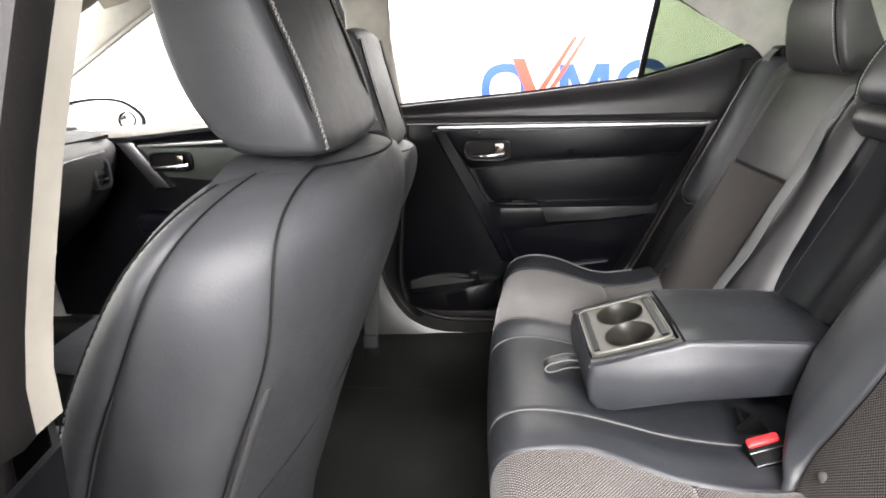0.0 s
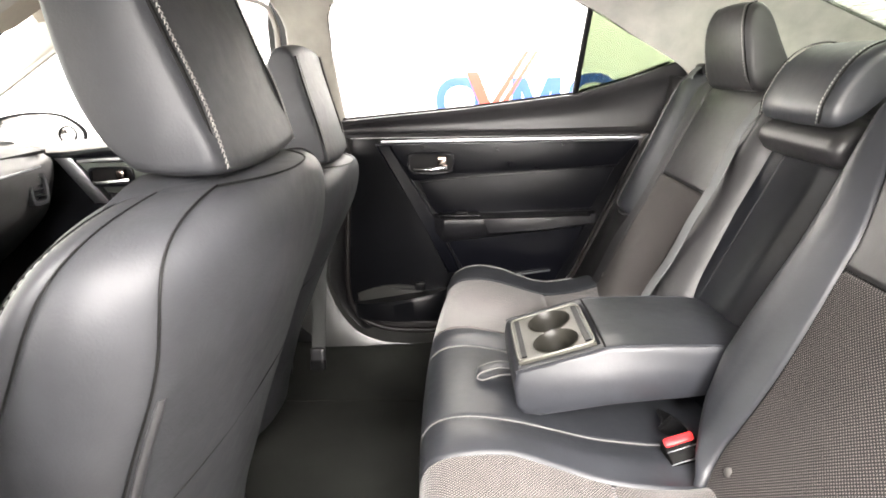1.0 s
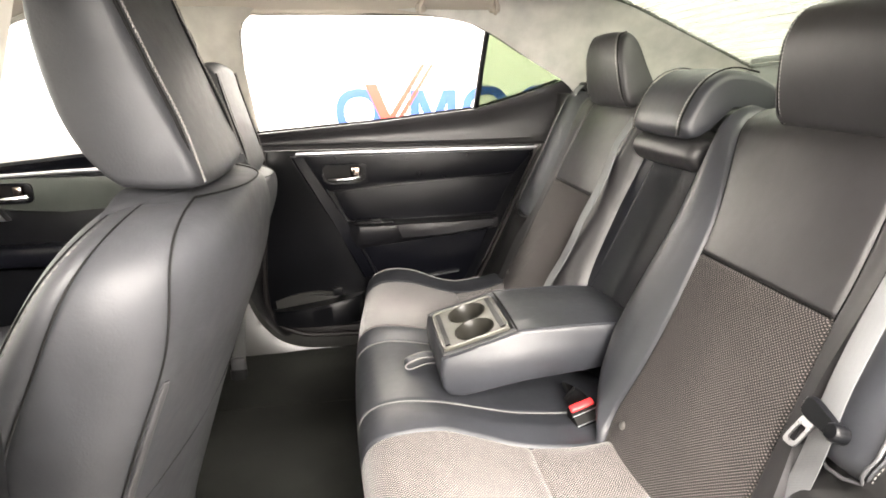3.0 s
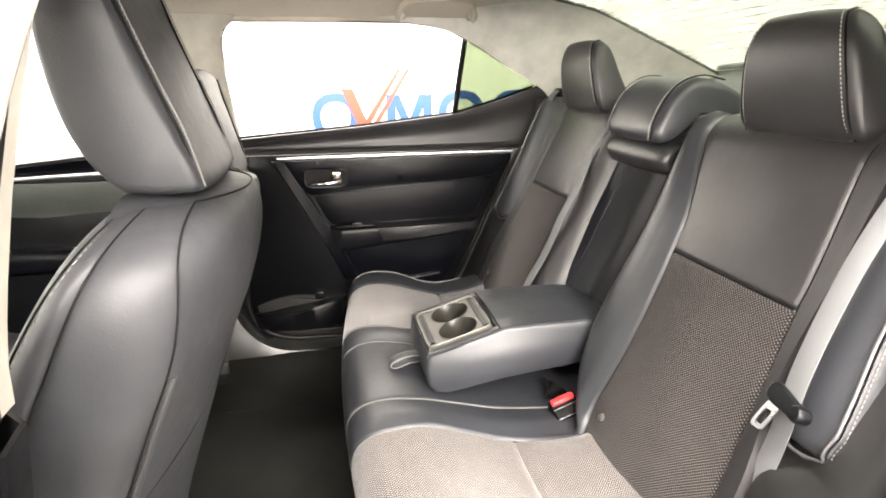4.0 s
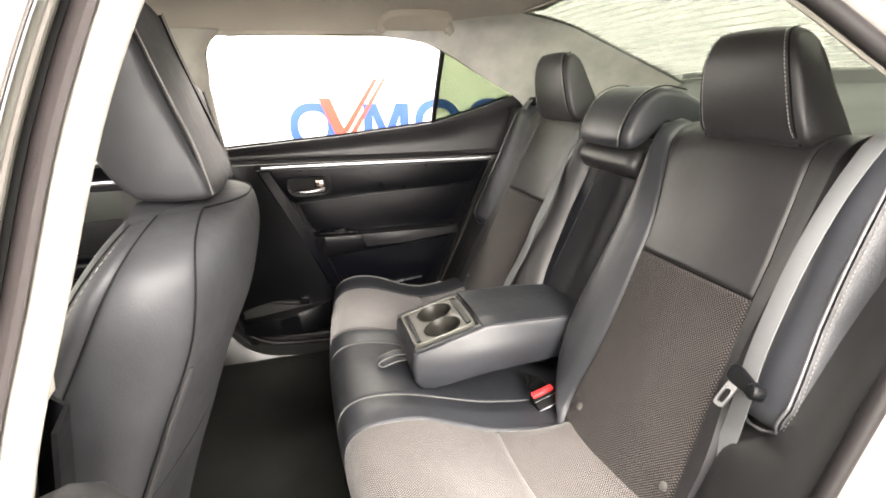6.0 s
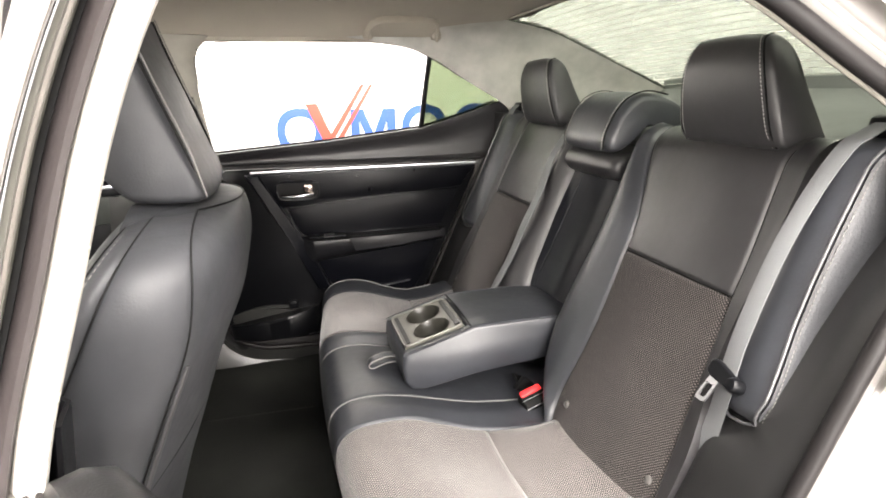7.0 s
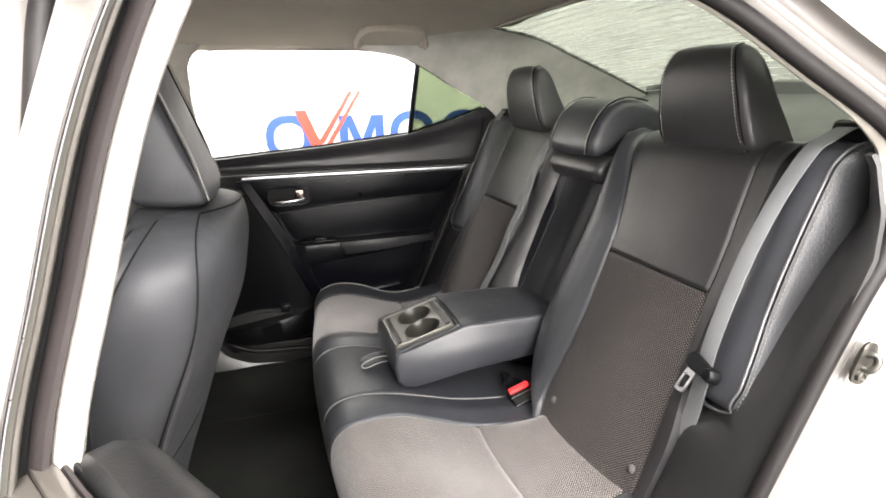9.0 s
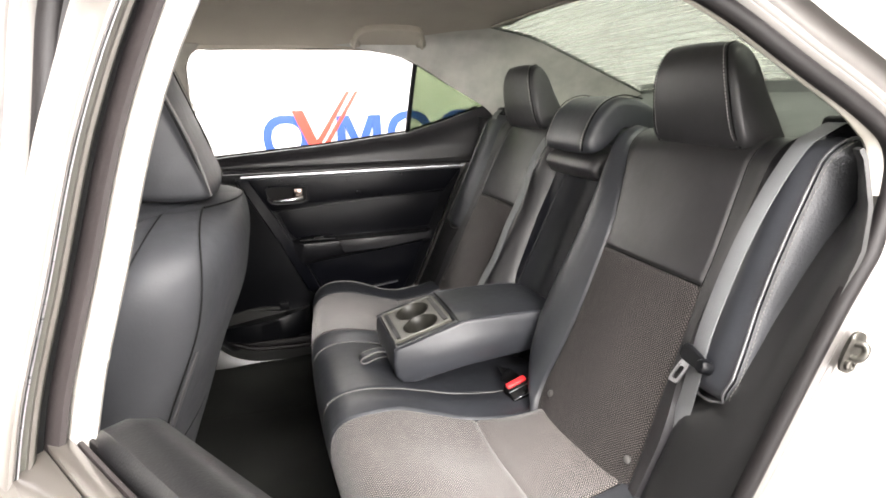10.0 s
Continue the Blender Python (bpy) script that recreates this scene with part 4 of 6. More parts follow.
def rear_headrest(sgn, t):
    prof = curve([(0.520, 1.103), (0.511, 1.130), (0.511, 1.18), (0.517, 1.225), (0.532, 1.257), (0.550, 1.267), (0.568, 1.256), (0.580, 1.20), (0.597, 1.13), (0.598, 1.103), (0.555, 1.096)], 72, True)
    fwd = -0.012 if sgn > 0 else 0.0

    def narrowed(p):
        """Narrower towards the top."""
        p = np.array(p, float)
        p[:, 1] = 0.355 + (p[:, 1] - 0.355) * (1 - 0.15 * np.clip((p[:, 2] - 1.11) / 0.16, 0, 1) - 0.20 * np.clip((p[:, 2] - 1.11) / 0.16, 0, 1.05) ** 5)
        p[:, 0] += fwd - 0.034 * np.clip((p[:, 2] - 1.10) / 0.167, -0.2, 1.1)
        return p

    v, f = headrest_loft(prof, 0.355, 0.118, 0.020, 0.013)
    h = part("headrest", mirrored((narrowed(v), f), sgn), LEATHER_SOFT, t, "black leather headrest with pale stitching", sharp=75)
    line = curve([(0.5175, 1.104), (0.5085, 1.130), (0.5085, 1.18), (0.5145, 1.226), (0.530, 1.2595), (0.552, 1.270)], 40)
    for side in (-1, 1):
        pts = narrowed([(x + 0.002, 0.355 + side * 0.1035, z - 0.001) for x, z in line])
        part("seam", mirrored(tube(pts, 0.0016, 6), sgn), SEAM, h)
        pts = narrowed([(x + 0.0018, 0.355 + side * 0.0975, z - 0.0005) for x, z in line])
        part("stitching", mirrored(stitches(pts, (-0.85, 0, 0.4), r=0.0010, lift=0.003), sgn), THREAD_PALE, h, "pale thread stitching")
    for off in (-0.055, 0.055):
        part("post", mirrored(tube([(0.565, 0.355 + off, 1.03), (0.565, 0.355 + off, 1.11)], 0.006, 10, (0, 1, 0)), sgn), CHROME, t)


rear_back(-1)
rear_back(1)


bolster_edge = lambda s: np.interp(s, [-0.135, -0.10, -0.06, 0.0, 0.06, 0.13, 0.21, 0.258], [0.640, 0.647, 0.643, 0.635, 0.631, 0.629, 0.628, 0.632])
flank_taper = lambda s: np.interp(s, [-0.135, -0.072, 0.0, 0.115, 0.19, 0.258], [0.04, 0.18, 0.38, 0.68, 0.97, 1.0])


def side_bolster(sgn):
    t = thing("seat_side_bolster", (0.45, sgn * 0.6, 0.62), "black leather side bolster with pale stitched piping", "seat bolster", "side bolsters")
    s = np.linspace(-0.135, 0.258, 70)
    edge_y = bolster_edge(s)
    top = roll(0.268 - s, 0.06)
    bot = roll(s + 0.137, 0.02)
    edge_h = 0.041 + 0.004 * np.sin(s * 9) - top - bot
    rows = []
    for k in np.linspace(0, 1, 22):
        Y = 0.528 + (edge_y - 0.528) * k
        h = 0.006 + (edge_h - 0.006) * np.sin(k * math.pi / 2) ** 0.8 + 0.010 * math.sin(math.pi * k) - 0.4 * (top + bot) * (1 - k)
        rows.append(on_back(Y, s, h))
    part("front", mirrored(shell(np.array(rows), -0.012), sgn), LEATHER, t, "black leather bolster face")
    rows = []
    taper = flank_taper(s)
    for k in np.linspace(0, 1, 18):
        Y = edge_y + 0.003 + (0.017 * k**0.8 + 0.005 * math.sin(math.pi * k)) * taper
        h = edge_h - 0.002 - (0.062 + edge_h * 0.3) * k**1.2 * taper
        rows.append(on_back(Y, s, h))
    part("side", mirrored(shell(np.array(rows), -0.012), sgn), FLANK, t, "dark grey grained vinyl flank")
    pts = on_back(edge_y + 0.001, s, edge_h + 0.003)
    tip = [pts[-1] + np.array([0.022, 0.016, 0.002]) * k for k in (0.6, 1.3, 2.2)]
    foot = [on_back(Y, ss, hh) for Y, ss, hh in ((0.560, -0.133, 0.020), (0.580, -0.140, 0.026), (0.600, -0.145, 0.029), (0.622, -0.143, 0.031))]
    part("piping", mirrored(tube(np.vstack([foot, pts, tip]), 0.0021, 8, (1, 0, 0)), sgn), PIPING, t, "smooth grey piping")
    p2 = on_back(edge_y + 0.0045, s, edge_h - 0.0062)
    part("stitching", mirrored(stitches(np.vstack([p2, [q + np.array([0, 0.006, -0.004]) for q in tip[:1]]]), (-0.5, 0.8, 0.2), 0.0040, 0.0022, 0.0007, lift=0.0035), sgn), THREAD, t, "pale thread stitching")


side_bolster(-1)
side_bolster(1)


def centre_recess():
    t = thing("seat_centre_panel", (0.5, 0, 0.55), "dark recess behind the folded-down centre armrest", "seat panel")
    # its far flank is a padded panel that falls away to the hollow
    run_y = [0.142, 0.132, 0.118, 0.102, 0.098, 0.094, 0.078, 0.060, 0.044, 0.034, 0.028, 0.020, 0.008, -0.010, -0.04, -0.08, -0.125]
    run_h = [-0.012, -0.008, -0.009, -0.014, -0.018, -0.015, -0.020, -0.027, -0.035, -0.044, -0.054, -0.066, -0.074, -0.079, -0.082, -0.083, -0.078]
    ss = np.linspace(-0.40, 0.165, 24)
    deep = np.interp(ss, [-0.40, -0.25, 0.10, 0.165], [0.6, 1.0, 1.0, 0.86])
    P = np.array([[on_back(Y, q, h * d) for q, d in zip(ss, deep)] for Y, h in zip(run_y[:12], run_h[:12])])
    part("flank_panel", shell(P, -0.010), RECESS_SHADE, t, "smooth black leather flank of the recess, darkened for shade")
    P = np.array([[on_back(Y, q, h * d) for q, d in zip(ss, deep)] for Y, h in zip(run_y[11:], run_h[11:])])
    part("back_panel", shell(P, -0.010), RECESS_SHADE, t, "black leather back of the recess, darkened for shade")
    part("seam", tube([on_back(0.098, q, -0.0165 * d) for q, d in zip(ss, deep)], 0.0014, 6), SEAM, t)
    part("edge_piping", tube([on_back(0.031, q, -0.047 * d) for q, d in zip(ss[:-1], deep)], 0.0026, 6), RECESS_SHADE, t, "soft rolled leather edge")
    prof = curve([(0.468, 1.018), (0.464, 1.035), (0.480, 1.055), (0.53, 1.065), (0.60, 1.06), (0.60, 1.02), (0.53, 1.002), (0.485, 1.004)], 40, True)
    part("top_roll", headrest_loft(prof, 0.015, 0.118, 0.02, 0.016), LEATHER_SOFT, t, "black leather roll over the recess")
    prof = curve([(0.459, 1.076), (0.462, 1.10), (0.485, 1.145), (0.515, 1.172), (0.545, 1.181), (0.59, 1.174), (0.63, 1.155), (0.645, 1.135), (0.638, 1.116), (0.61, 1.112), (0.575, 1.114), (0.545, 1.108), (0.515, 1.086), (0.49, 1.066), (0.470, 1.063)], 80, True)
    h = part("headrest", headrest_loft(prof, 0.02, 0.106, 0.022, 0.016), LEATHER, t, "low black leather centre headrest")
    for side in (-1, 1):
        line = curve([(0.4545, 1.068), (0.458, 1.10), (0.481, 1.147), (0.511, 1.1755), (0.552, 1.1865), (0.60, 1.178)], 50)
        part("seam", tube([(x, 0.02 + side * 0.089, z) for x, z in line], 0.0016, 6), SEAM, h)
        part("stitching", stitches([(x + 0.001, 0.02 + side * 0.0835, z - 0.001) for x, z in line], (-0.8, 0, 0.5), r=0.0010, lift=0.003), THREAD_PALE, h, "pale thread stitching")
    part("latch_tab", box((0.62, -0.085, 1.106), (0.675, -0.055, 1.111), 0.002), BLACK, t)


centre_recess()

# cushion
CUSH = curve([(-0.10, 0.33), (-0.128, 0.40), (-0.150, 0.48), (-0.156, 0.545), (-0.142, 0.578), (-0.098, 0.590), (-0.03, 0.582), (0.05, 0.562), (0.12, 0.545), (0.19, 0.535), (0.25, 0.532), (0.31, 0.536), (0.40, 0.538)], 110)
ct = np.gradient(CUSH, axis=0)
ct /= np.linalg.norm(ct, axis=1, keepdims=True)
CN = np.stack([-ct[:, 1], ct[:, 0]], 1)
CD = np.r_[0, np.cumsum(np.linalg.norm(np.diff(CUSH, axis=0), axis=1))]


def cushion_height(y, i):
    x = CUSH[i, 0]
    a = np.abs(y)
    top = smoothstep(-0.155, -0.09, x)
    h = 0.02 - 0.010 * np.exp(-(((a - 0.33) / 0.11) ** 2)) * top * (1 - smoothstep(0.12, 0.26, x))
    h = h + 0.008 * smoothstep(0.49, 0.58, a) * (1 - smoothstep(0.25, 0.36, x))
    h = h + 0.005 * np.exp(-(((a - 0.178) / 0.030) ** 2)) * top
    # the seats rise towards the backrest, the middle stays low for the buckles
    h = h + np.interp(x, [0.16, 0.25, 0.31, 0.40], [0.0, 0.017, 0.031, 0.047]) * smoothstep(0.215, 0.275, a)
    h = h - roll(0.652 - a, 0.06)
    h = h + 0.0012 * np.sin(y * 14 + x * 9) * np.sin(x * 21)
    return h


def bow(y, i):
    """The front edge draws back towards the sides."""
    return (0.024 + 0.048 * (np.abs(y) / 0.6) ** 2) * (1 - smoothstep(-0.12, 0.15, CUSH[i, 0]))


def cushion_patch(ya, yb, i0, i1, seams, nu=40):
    """Panel between the lines ya(i) and yb(i) of the cushion."""
    idx = np.arange(i0, i1)
    u = np.linspace(0, 1, nu)
    u = u - 0.5 * np.sin(2 * math.pi * u) / (2 * math.pi)
    A, B = ya(idx), yb(idx)
    y = A + (B - A) * u[:, None]
    I = np.broadcast_to(idx, y.shape)
    h = cushion_height(y, I)
    if "a" in seams:
        h = h - groove(np.abs(y - A))
    if "b" in seams:
        h = h - groove(np.abs(y - B))
    if "0" in seams:
        h = h - groove(CD[I] - CD[i0])
    if "1" in seams:
        h = h - groove(CD[i1 - 1] - CD[I])
    P = np.stack([CUSH[I, 0] + h * CN[I, 0] + bow(y, I), y, CUSH[I, 1] + h * CN[I, 1]], -1)
    return P, np.stack([y, CD[I]], -1)


def along(i, pts):
    return np.interp(CUSH[i, 0] * (CD[i] > 0.2) + -0.2 * (CD[i] <= 0.2), [p[0] for p in pts], [p[1] for p in pts])


pipe_line = lambda i: along(i, [(-0.2, 0.127), (-0.1, 0.128), (0.0, 0.124), (0.1, 0.121), (0.19, 0.124), (0.3, 0.133)])
fab_line = lambda i: along(i, [(-0.2, 0.228), (-0.1, 0.222), (-0.03, 0.212), (0.07, 0.217), (0.19, 0.232), (0.26, 0.243), (0.38, 0.260)])
out_line = lambda i: along(i, [(-0.2, 0.515), (-0.1, 0.515), (0.1, 0.522), (0.38, 0.525)])
end_line = lambda i: np.full(len(i), 0.650)
N = len(CUSH)
MID = int(np.argmin(np.abs(CUSH[:, 0] - 0.155) + (CD < 0.25) * 9))
bench = thing("rear_seat_cushion", (0.1, 0, 0.30), "black leather rear bench cushion with brown-grey fabric seats", "car seat")
P, uv = cushion_patch(lambda i: -pipe_line(i), pipe_line, 0, N, "ab", 44)
part("centre_panel", shell(P, -0.02), LEATHER, bench, "black leather centre panel")
for sgn in (-1, 1):
    P, uv = cushion_patch(pipe_line, fab_line, 0, N, "ab", 20)
    part("centre_border", mirrored(shell(P, -0.02), sgn), LEATHER, bench)
    P, uv = cushion_patch(fab_line, out_line, 0, MID, "ab1", 50)
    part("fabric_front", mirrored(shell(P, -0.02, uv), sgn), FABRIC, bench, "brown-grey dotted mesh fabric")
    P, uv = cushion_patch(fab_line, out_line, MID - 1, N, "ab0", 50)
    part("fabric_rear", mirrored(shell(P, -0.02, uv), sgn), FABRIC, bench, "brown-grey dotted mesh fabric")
    P, uv = cushion_patch(out_line, end_line, 0, N, "a", 30)
    part("outer_border", mirrored(shell(P, -0.02), sgn), LEATHER, bench, "black leather outer border")
    for fn, lift, r, mat, nm in ((pipe_line, 0.0010, 0.0012, PIPING_GLINT, "piping"), (fab_line, -0.004, 0.0016, SEAM, "seam"), (out_line, -0.003, 0.0016, SEAM, "seam")):
        i = np.arange(0, N - 4)
        y = fn(i)
        h = cushion_height(y, i) + lift - 0.002
        part(nm, mirrored(tube(np.stack([CUSH[i, 0] + h * CN[i, 0] + bow(y, i), y, CUSH[i, 1] + h * CN[i, 1]], 1), r, 6, (0, 1, 0)), sgn), mat, bench)
    i = np.arange(22, N - 20)
    y = np.full(len(i), 0.612)
    h = cushion_height(y, i) + 0.001
    part("piping", mirrored(tube(np.stack([CUSH[i, 0] + h * CN[i, 0] + bow(y, i), y, CUSH[i, 1] + h * CN[i, 1]], 1), 0.0024, 6, (0, 1, 0)), sgn), PIPING_GLINT, bench, "leather piping with its highlight in the colour")
part("base", box((-0.09, -0.62, 0.28), (0.42, 0.62, 0.44), 0.02), BLACK_SOFT, bench)


def armrest():
    t = thing("centre_armrest", (0.2, 0, 0.6), "folded-down black leather centre armrest with two cup holders", "armrest")
    # side outline; the run from a to b carries the cup tray
    base = [(0.052, 0.594), (0.026, 0.597), (0.013, 0.612), (0.008, 0.645), (0.010, 0.668), (0.015, 0.6765)]
    tray = [(0.016 + 0.136 * k, 0.677 + 0.0405 * k) for k in np.linspace(0, 1, 10)]
    pad = [(0.158, 0.7205), (0.20, 0.7225), (0.27, 0.7235), (0.335, 0.7230), (0.385, 0.718), (0.420, 0.696), (0.424, 0.665), (0.39, 0.640), (0.30, 0.628), (0.17, 0.613)]
    prof = np.array(base + tray + pad)
    low = np.array(base + [(a, b - (0.0 if k in (0, 9) else 0.055)) for k, (a, b) in enumerate(tray)] + pad)
    low[6 + 1, 0], low[6 + 8, 0] = tray[0][0] + 0.0005, tray[9][0] - 0.0005
    rings = []
    c = np.array([0.2, 0.665])
    for y in list(np.linspace(-0.108, -0.086, 10)) + [-0.0858] + list(np.linspace(-0.08, 0.08, 8)) + [0.0858] + list(np.linspace(0.086, 0.108, 10)):
        p = (low if abs(y) < 0.0859 else prof).copy()
        d = max(0.0, abs(y) - 0.0985) / 0.0095
        k = 1 - math.sqrt(max(0.0, 1 - min(1, d) ** 2))
        v = c - p
        v /= np.linalg.norm(v, axis=1, keepdims=True)
        crown = np.where(p[:, 0] > 0.155, 0.0045 * (1 - (y / 0.108) ** 2), 0.0)
        p = p + v * 0.0085 * k
        p[:, 1] += crown * (p[:, 1] > 0.66)
        rings.append(np.stack([p[:, 0], np.full(len(p), y), p[:, 1]], 1))
    part("pad", loft(rings), LEATHER, t, "black leather armrest pad")
    for sgn in (-1, 1):
        line = curve([(0.012, 0.672), (0.018, 0.680), (0.09, 0.7005), (0.155, 0.7205), (0.20, 0.7235), (0.27, 0.7245), (0.335, 0.724), (0.385, 0.719)], 50)
        part("piping", tube([(x, sgn * 0.1035, z - 0.0010) for x, z in line], 0.0012, 6, (0, 1, 0)), LEATHER, t, "smooth black piping")
    part("seam", tube([(0.1555, y, 0.7190 + 0.004 * (1 - (y / 0.1) ** 2)) for y in np.linspace(-0.1, 0.1, 20)], 0.002, 6), SEAM, t)
    # tray with two round wells
    L, W = 0.132, 0.083
    org, ux, uz = np.array([0.0180, 0, 0.6810]), np.array([0.9584, 0, 0.2854]), np.array([-0.2854, 0, 0.9584])
    tr = part("cup_tray", tray_plate(org, ux, uz, L, W), GREY_PL, t, "warm grey cup holder tray")
    for sgn in (-1, 1):
        c = org + ux * 0.070
        rings = []
        for r, dz in ((0.0405, 0.0012), (0.0395, 0.002), (0.038, 0.0), (0.036, -0.02), (0.033, -0.045), (0.030, -0.048), (0.0, -0.048)):
            rr = max(r, 0.0005)
            rings.append(np.array([c + np.array([0, sgn * 0.0405, 0]) + rr * (math.cos(a) * ux + math.sin(a) * np.array([0, 1, 0])) + uz * dz for a in np.linspace(0, 2 * math.pi, 36, endpoint=False)]))
        part("cup_well", loft(rings, True, False), WELL, tr, "dark round cup well")
    for x0, x1 in ((0.006, 0.016), (0.116, 0.127)):
        pts = [org + ux * ((x0 + x1) / 2) + np.array([0, y, 0]) + uz * 0.0018 for y in np.linspace(-0.072, 0.072, 8)]
        part("slot", sweep(pts, squircle(0, 0, (x1 - x0) / 2, 0.0012, 10, 4), uz), BLACK, tr)
    edge = [org + ux * a + np.array([0, b, 0]) + uz * 0.0018 for a, b in squircle(L / 2, 0, L / 2, W, 88, 11)]
    part("rim", tube(edge + edge[:1], 0.0015, 6, uz), GREY_RIM, tr, "smooth grey rim")
    # pull strap
    loop = curve([(0.020, 0.004, 0.628), (-0.010, 0.002, 0.632), (-0.040, -0.004, 0.627), (-0.050, -0.006, 0.618), (-0.040, -0.006, 0.612), (-0.010, 0.0, 0.618), (0.022, 0.002, 0.618)], 40)
    part("pull_strap", ribbon(loop, 0.026, 0.0022, (0, 1, 0)), LEATHER, t, "looped black leather pull strap")
    for side in (-1, 1):
        # edge highlights of the strap, painted by the lighter leather
        part("strap_edge", tube(loop + np.array([0, side * 0.0125, 0.0008]), 0.0011, 6, (0, 1, 0)), PIPING_GLINT, t)
    part("hinge_cover", box((0.40, -0.095, 0.60), (0.46, 0.095, 0.70), 0.015), BLACK_SOFT, t)


def tray_plate(org, ux, uz, L, W):
    bm = bmesh.new()
    out = [(0, -W), (L, -W), (L, W), (0, W)]

    def pt(a, b, d):
        return Vector(org + ux * a + np.array([0, b, 0]) + uz * d)

    loops = [[(a, b) for a, b in out]] + [[(0.070 + 0.0395 * math.cos(k), sg * 0.0405 + 0.0395 * math.sin(k)) for k in np.linspace(0, 2 * math.pi, 36, endpoint=False)] for sg in (-1, 1)]
    edges = []
    for lp in loops:
        vs = [bm.verts.new(pt(a, b, 0.0)) for a, b in lp]
        edges += [bm.edges.new((vs[i], vs[(i + 1) % len(vs)])) for i in range(len(vs))]
    bmesh.ops.triangle_fill(bm, use_beauty=True, use_dissolve=False, edges=edges)
    ret = bmesh.ops.extrude_face_region(bm, geom=bm.faces[:])
    for v in [g for g in ret["geom"] if isinstance(g, bmesh.types.BMVert)]:
        v.co -= Vector(uz) * 0.006
    return bm


armrest()


def belts():
    # near belt over the side bolster
    sgn = -1
    t = thing("seat_belt", (0.4, sgn * 0.57, 0.6), "grey webbing seat belt with a black latch plate holder", "seat belt")
    run = [on_back(Y, s, h) for Y, s, h in ((0.588, 0.232, 0.040), (0.581, 0.17, 0.047), (0.578, 0.095, 0.050), (0.580, 0.02, 0.050), (0.586, -0.06, 0.048), (0.588, -0.12, 0.036), (0.578, -0.18, 0.014), (0.570, -0.26, 0.000), (0.566, -0.34, -0.006), (0.564, -0.40, -0.008))]
    path = curve([(0.590, 0.604, 1.140), (0.552, 0.600, 1.148), (0.518, 0.597, 1.134)] + [q + np.array([-0.008, 0.0, 0.003]) for q in run], 100)
    tw = np.clip((0.76 - path[:, 2]) / 0.2, 0, 1)[:, None]
    part("webbing", mirrored(ribbon(path, 0.032, 0.0015, np.array([[-0.10, 1, 0.0]]) * (1 - tw) + np.array([[0.35, 0.95, 0.0]]) * tw), sgn), BELT, t, "grey woven webbing")
    part("guide", mirrored(box((0.545, 0.570, 1.124), (0.600, 0.634, 1.157), 0.010, 3), sgn), BLACK, t, "black belt guide")
    a, d, n = np.array([0.0, 1.0, 0.0]), np.array([SX, 0, SZ]), np.array([-SZ, 0, SX])
    c = on_back(0.588, -0.098, 0.050)
    ring = squircle(0, 0, 0.028, 0.0115, 32, 3.5)
    bend = lambda p, q: a * p + d * (q * (1.0 - 9 * p) - 0.16 * p)
    rings = [np.array([c + bend(p, q) + n * k for p, q in ring * f]) for k, f in ((-0.003, 0.92), (0.002, 1.0), (0.009, 1.0), (0.013, 0.86))]
    part("latch_head", mirrored(loft(rings), sgn), BLACK, t, "black moulded latch head")
    kc = c + a * 0.022 - d * 0.004 + n * 0.008
    part("latch_knob", mirrored(loft([np.array([kc + n * k + r * (a * math.cos(q) + d * math.sin(q)) for q in np.linspace(0, 2 * math.pi, 20, endpoint=False)]) for k, r in ((-0.010, 0.0105), (0.004, 0.0105), (0.008, 0.008), (0.009, 0.003))]), sgn), BLACK, t)
    o, i = squircle(0, 0, 0.0098, 0.020, 28, 5), squircle(0, -0.003, 0.0055, 0.011, 28, 5)
    tc = on_back(0.568, -0.126, 0.050)
    tp = lambda Q, k: np.array([tc + a * (p + 0.22 * q) + d * q + n * k for p, q in Q])
    part("tongue", mirrored(loft([tp(i, 0.0), tp(o, 0.0), tp(o, 0.0028), tp(i, 0.0028), tp(i, 0.0)], True, False), sgn), SATIN, t, "chrome latch tongue")
    # guide of the far belt, with the end of its webbing
    t = thing("belt_guide", (0.56, 0.59, 1.12), "black belt guide with grey webbing on the shelf edge", "belt guide")
    part("guide", box((0.530, 0.572, 1.120), (0.585, 0.632, 1.152), 0.010, 3), BLACK, t, "black belt guide")
    part("webbing", ribbon(curve([(0.588, 0.604, 1.138), (0.552, 0.600, 1.150), (0.518, 0.597, 1.134), (0.500, 0.594, 1.100)], 16), 0.032, 0.0015, (-0.10, 1, 0.0)), BELT, t, "grey woven webbing")
    # centre belt that hangs beside the far backrest
    t = thing("centre_seat_belt", (0.4, 0.24, 0.6), "grey webbing centre seat belt lying on the backrest", "seat belt")
    path = curve([(0.545, 0.250, 1.098), (0.505, 0.230, 1.062), (0.473, 0.221, 1.022), (0.456, 0.214, 0.985), (0.421, 0.186, 0.930), (0.382, 0.184, 0.853), (0.357, 0.198, 0.775), (0.325, 0.216, 0.700), (0.28, 0.218, 0.60), (0.25, 0.215, 0.53)], 90)
    path += np.array([-0.010, -0.028, 0.005])
    part("webbing", ribbon(path, 0.036, 0.0015, (0.05, 1, 0.02)), BELT, t, "grey woven webbing")
    t = thing("belt_buckle", (0.29, -0.15, 0.50), "black seat belt buckle with a bright red button", "belt buckle")
    ax, bx = Vector((0.957, 0.08, 0.29)).normalized(), Vector((-0.09, 0.866, 0.50))
    bx = (bx - ax * bx.dot(ax)).normalized()
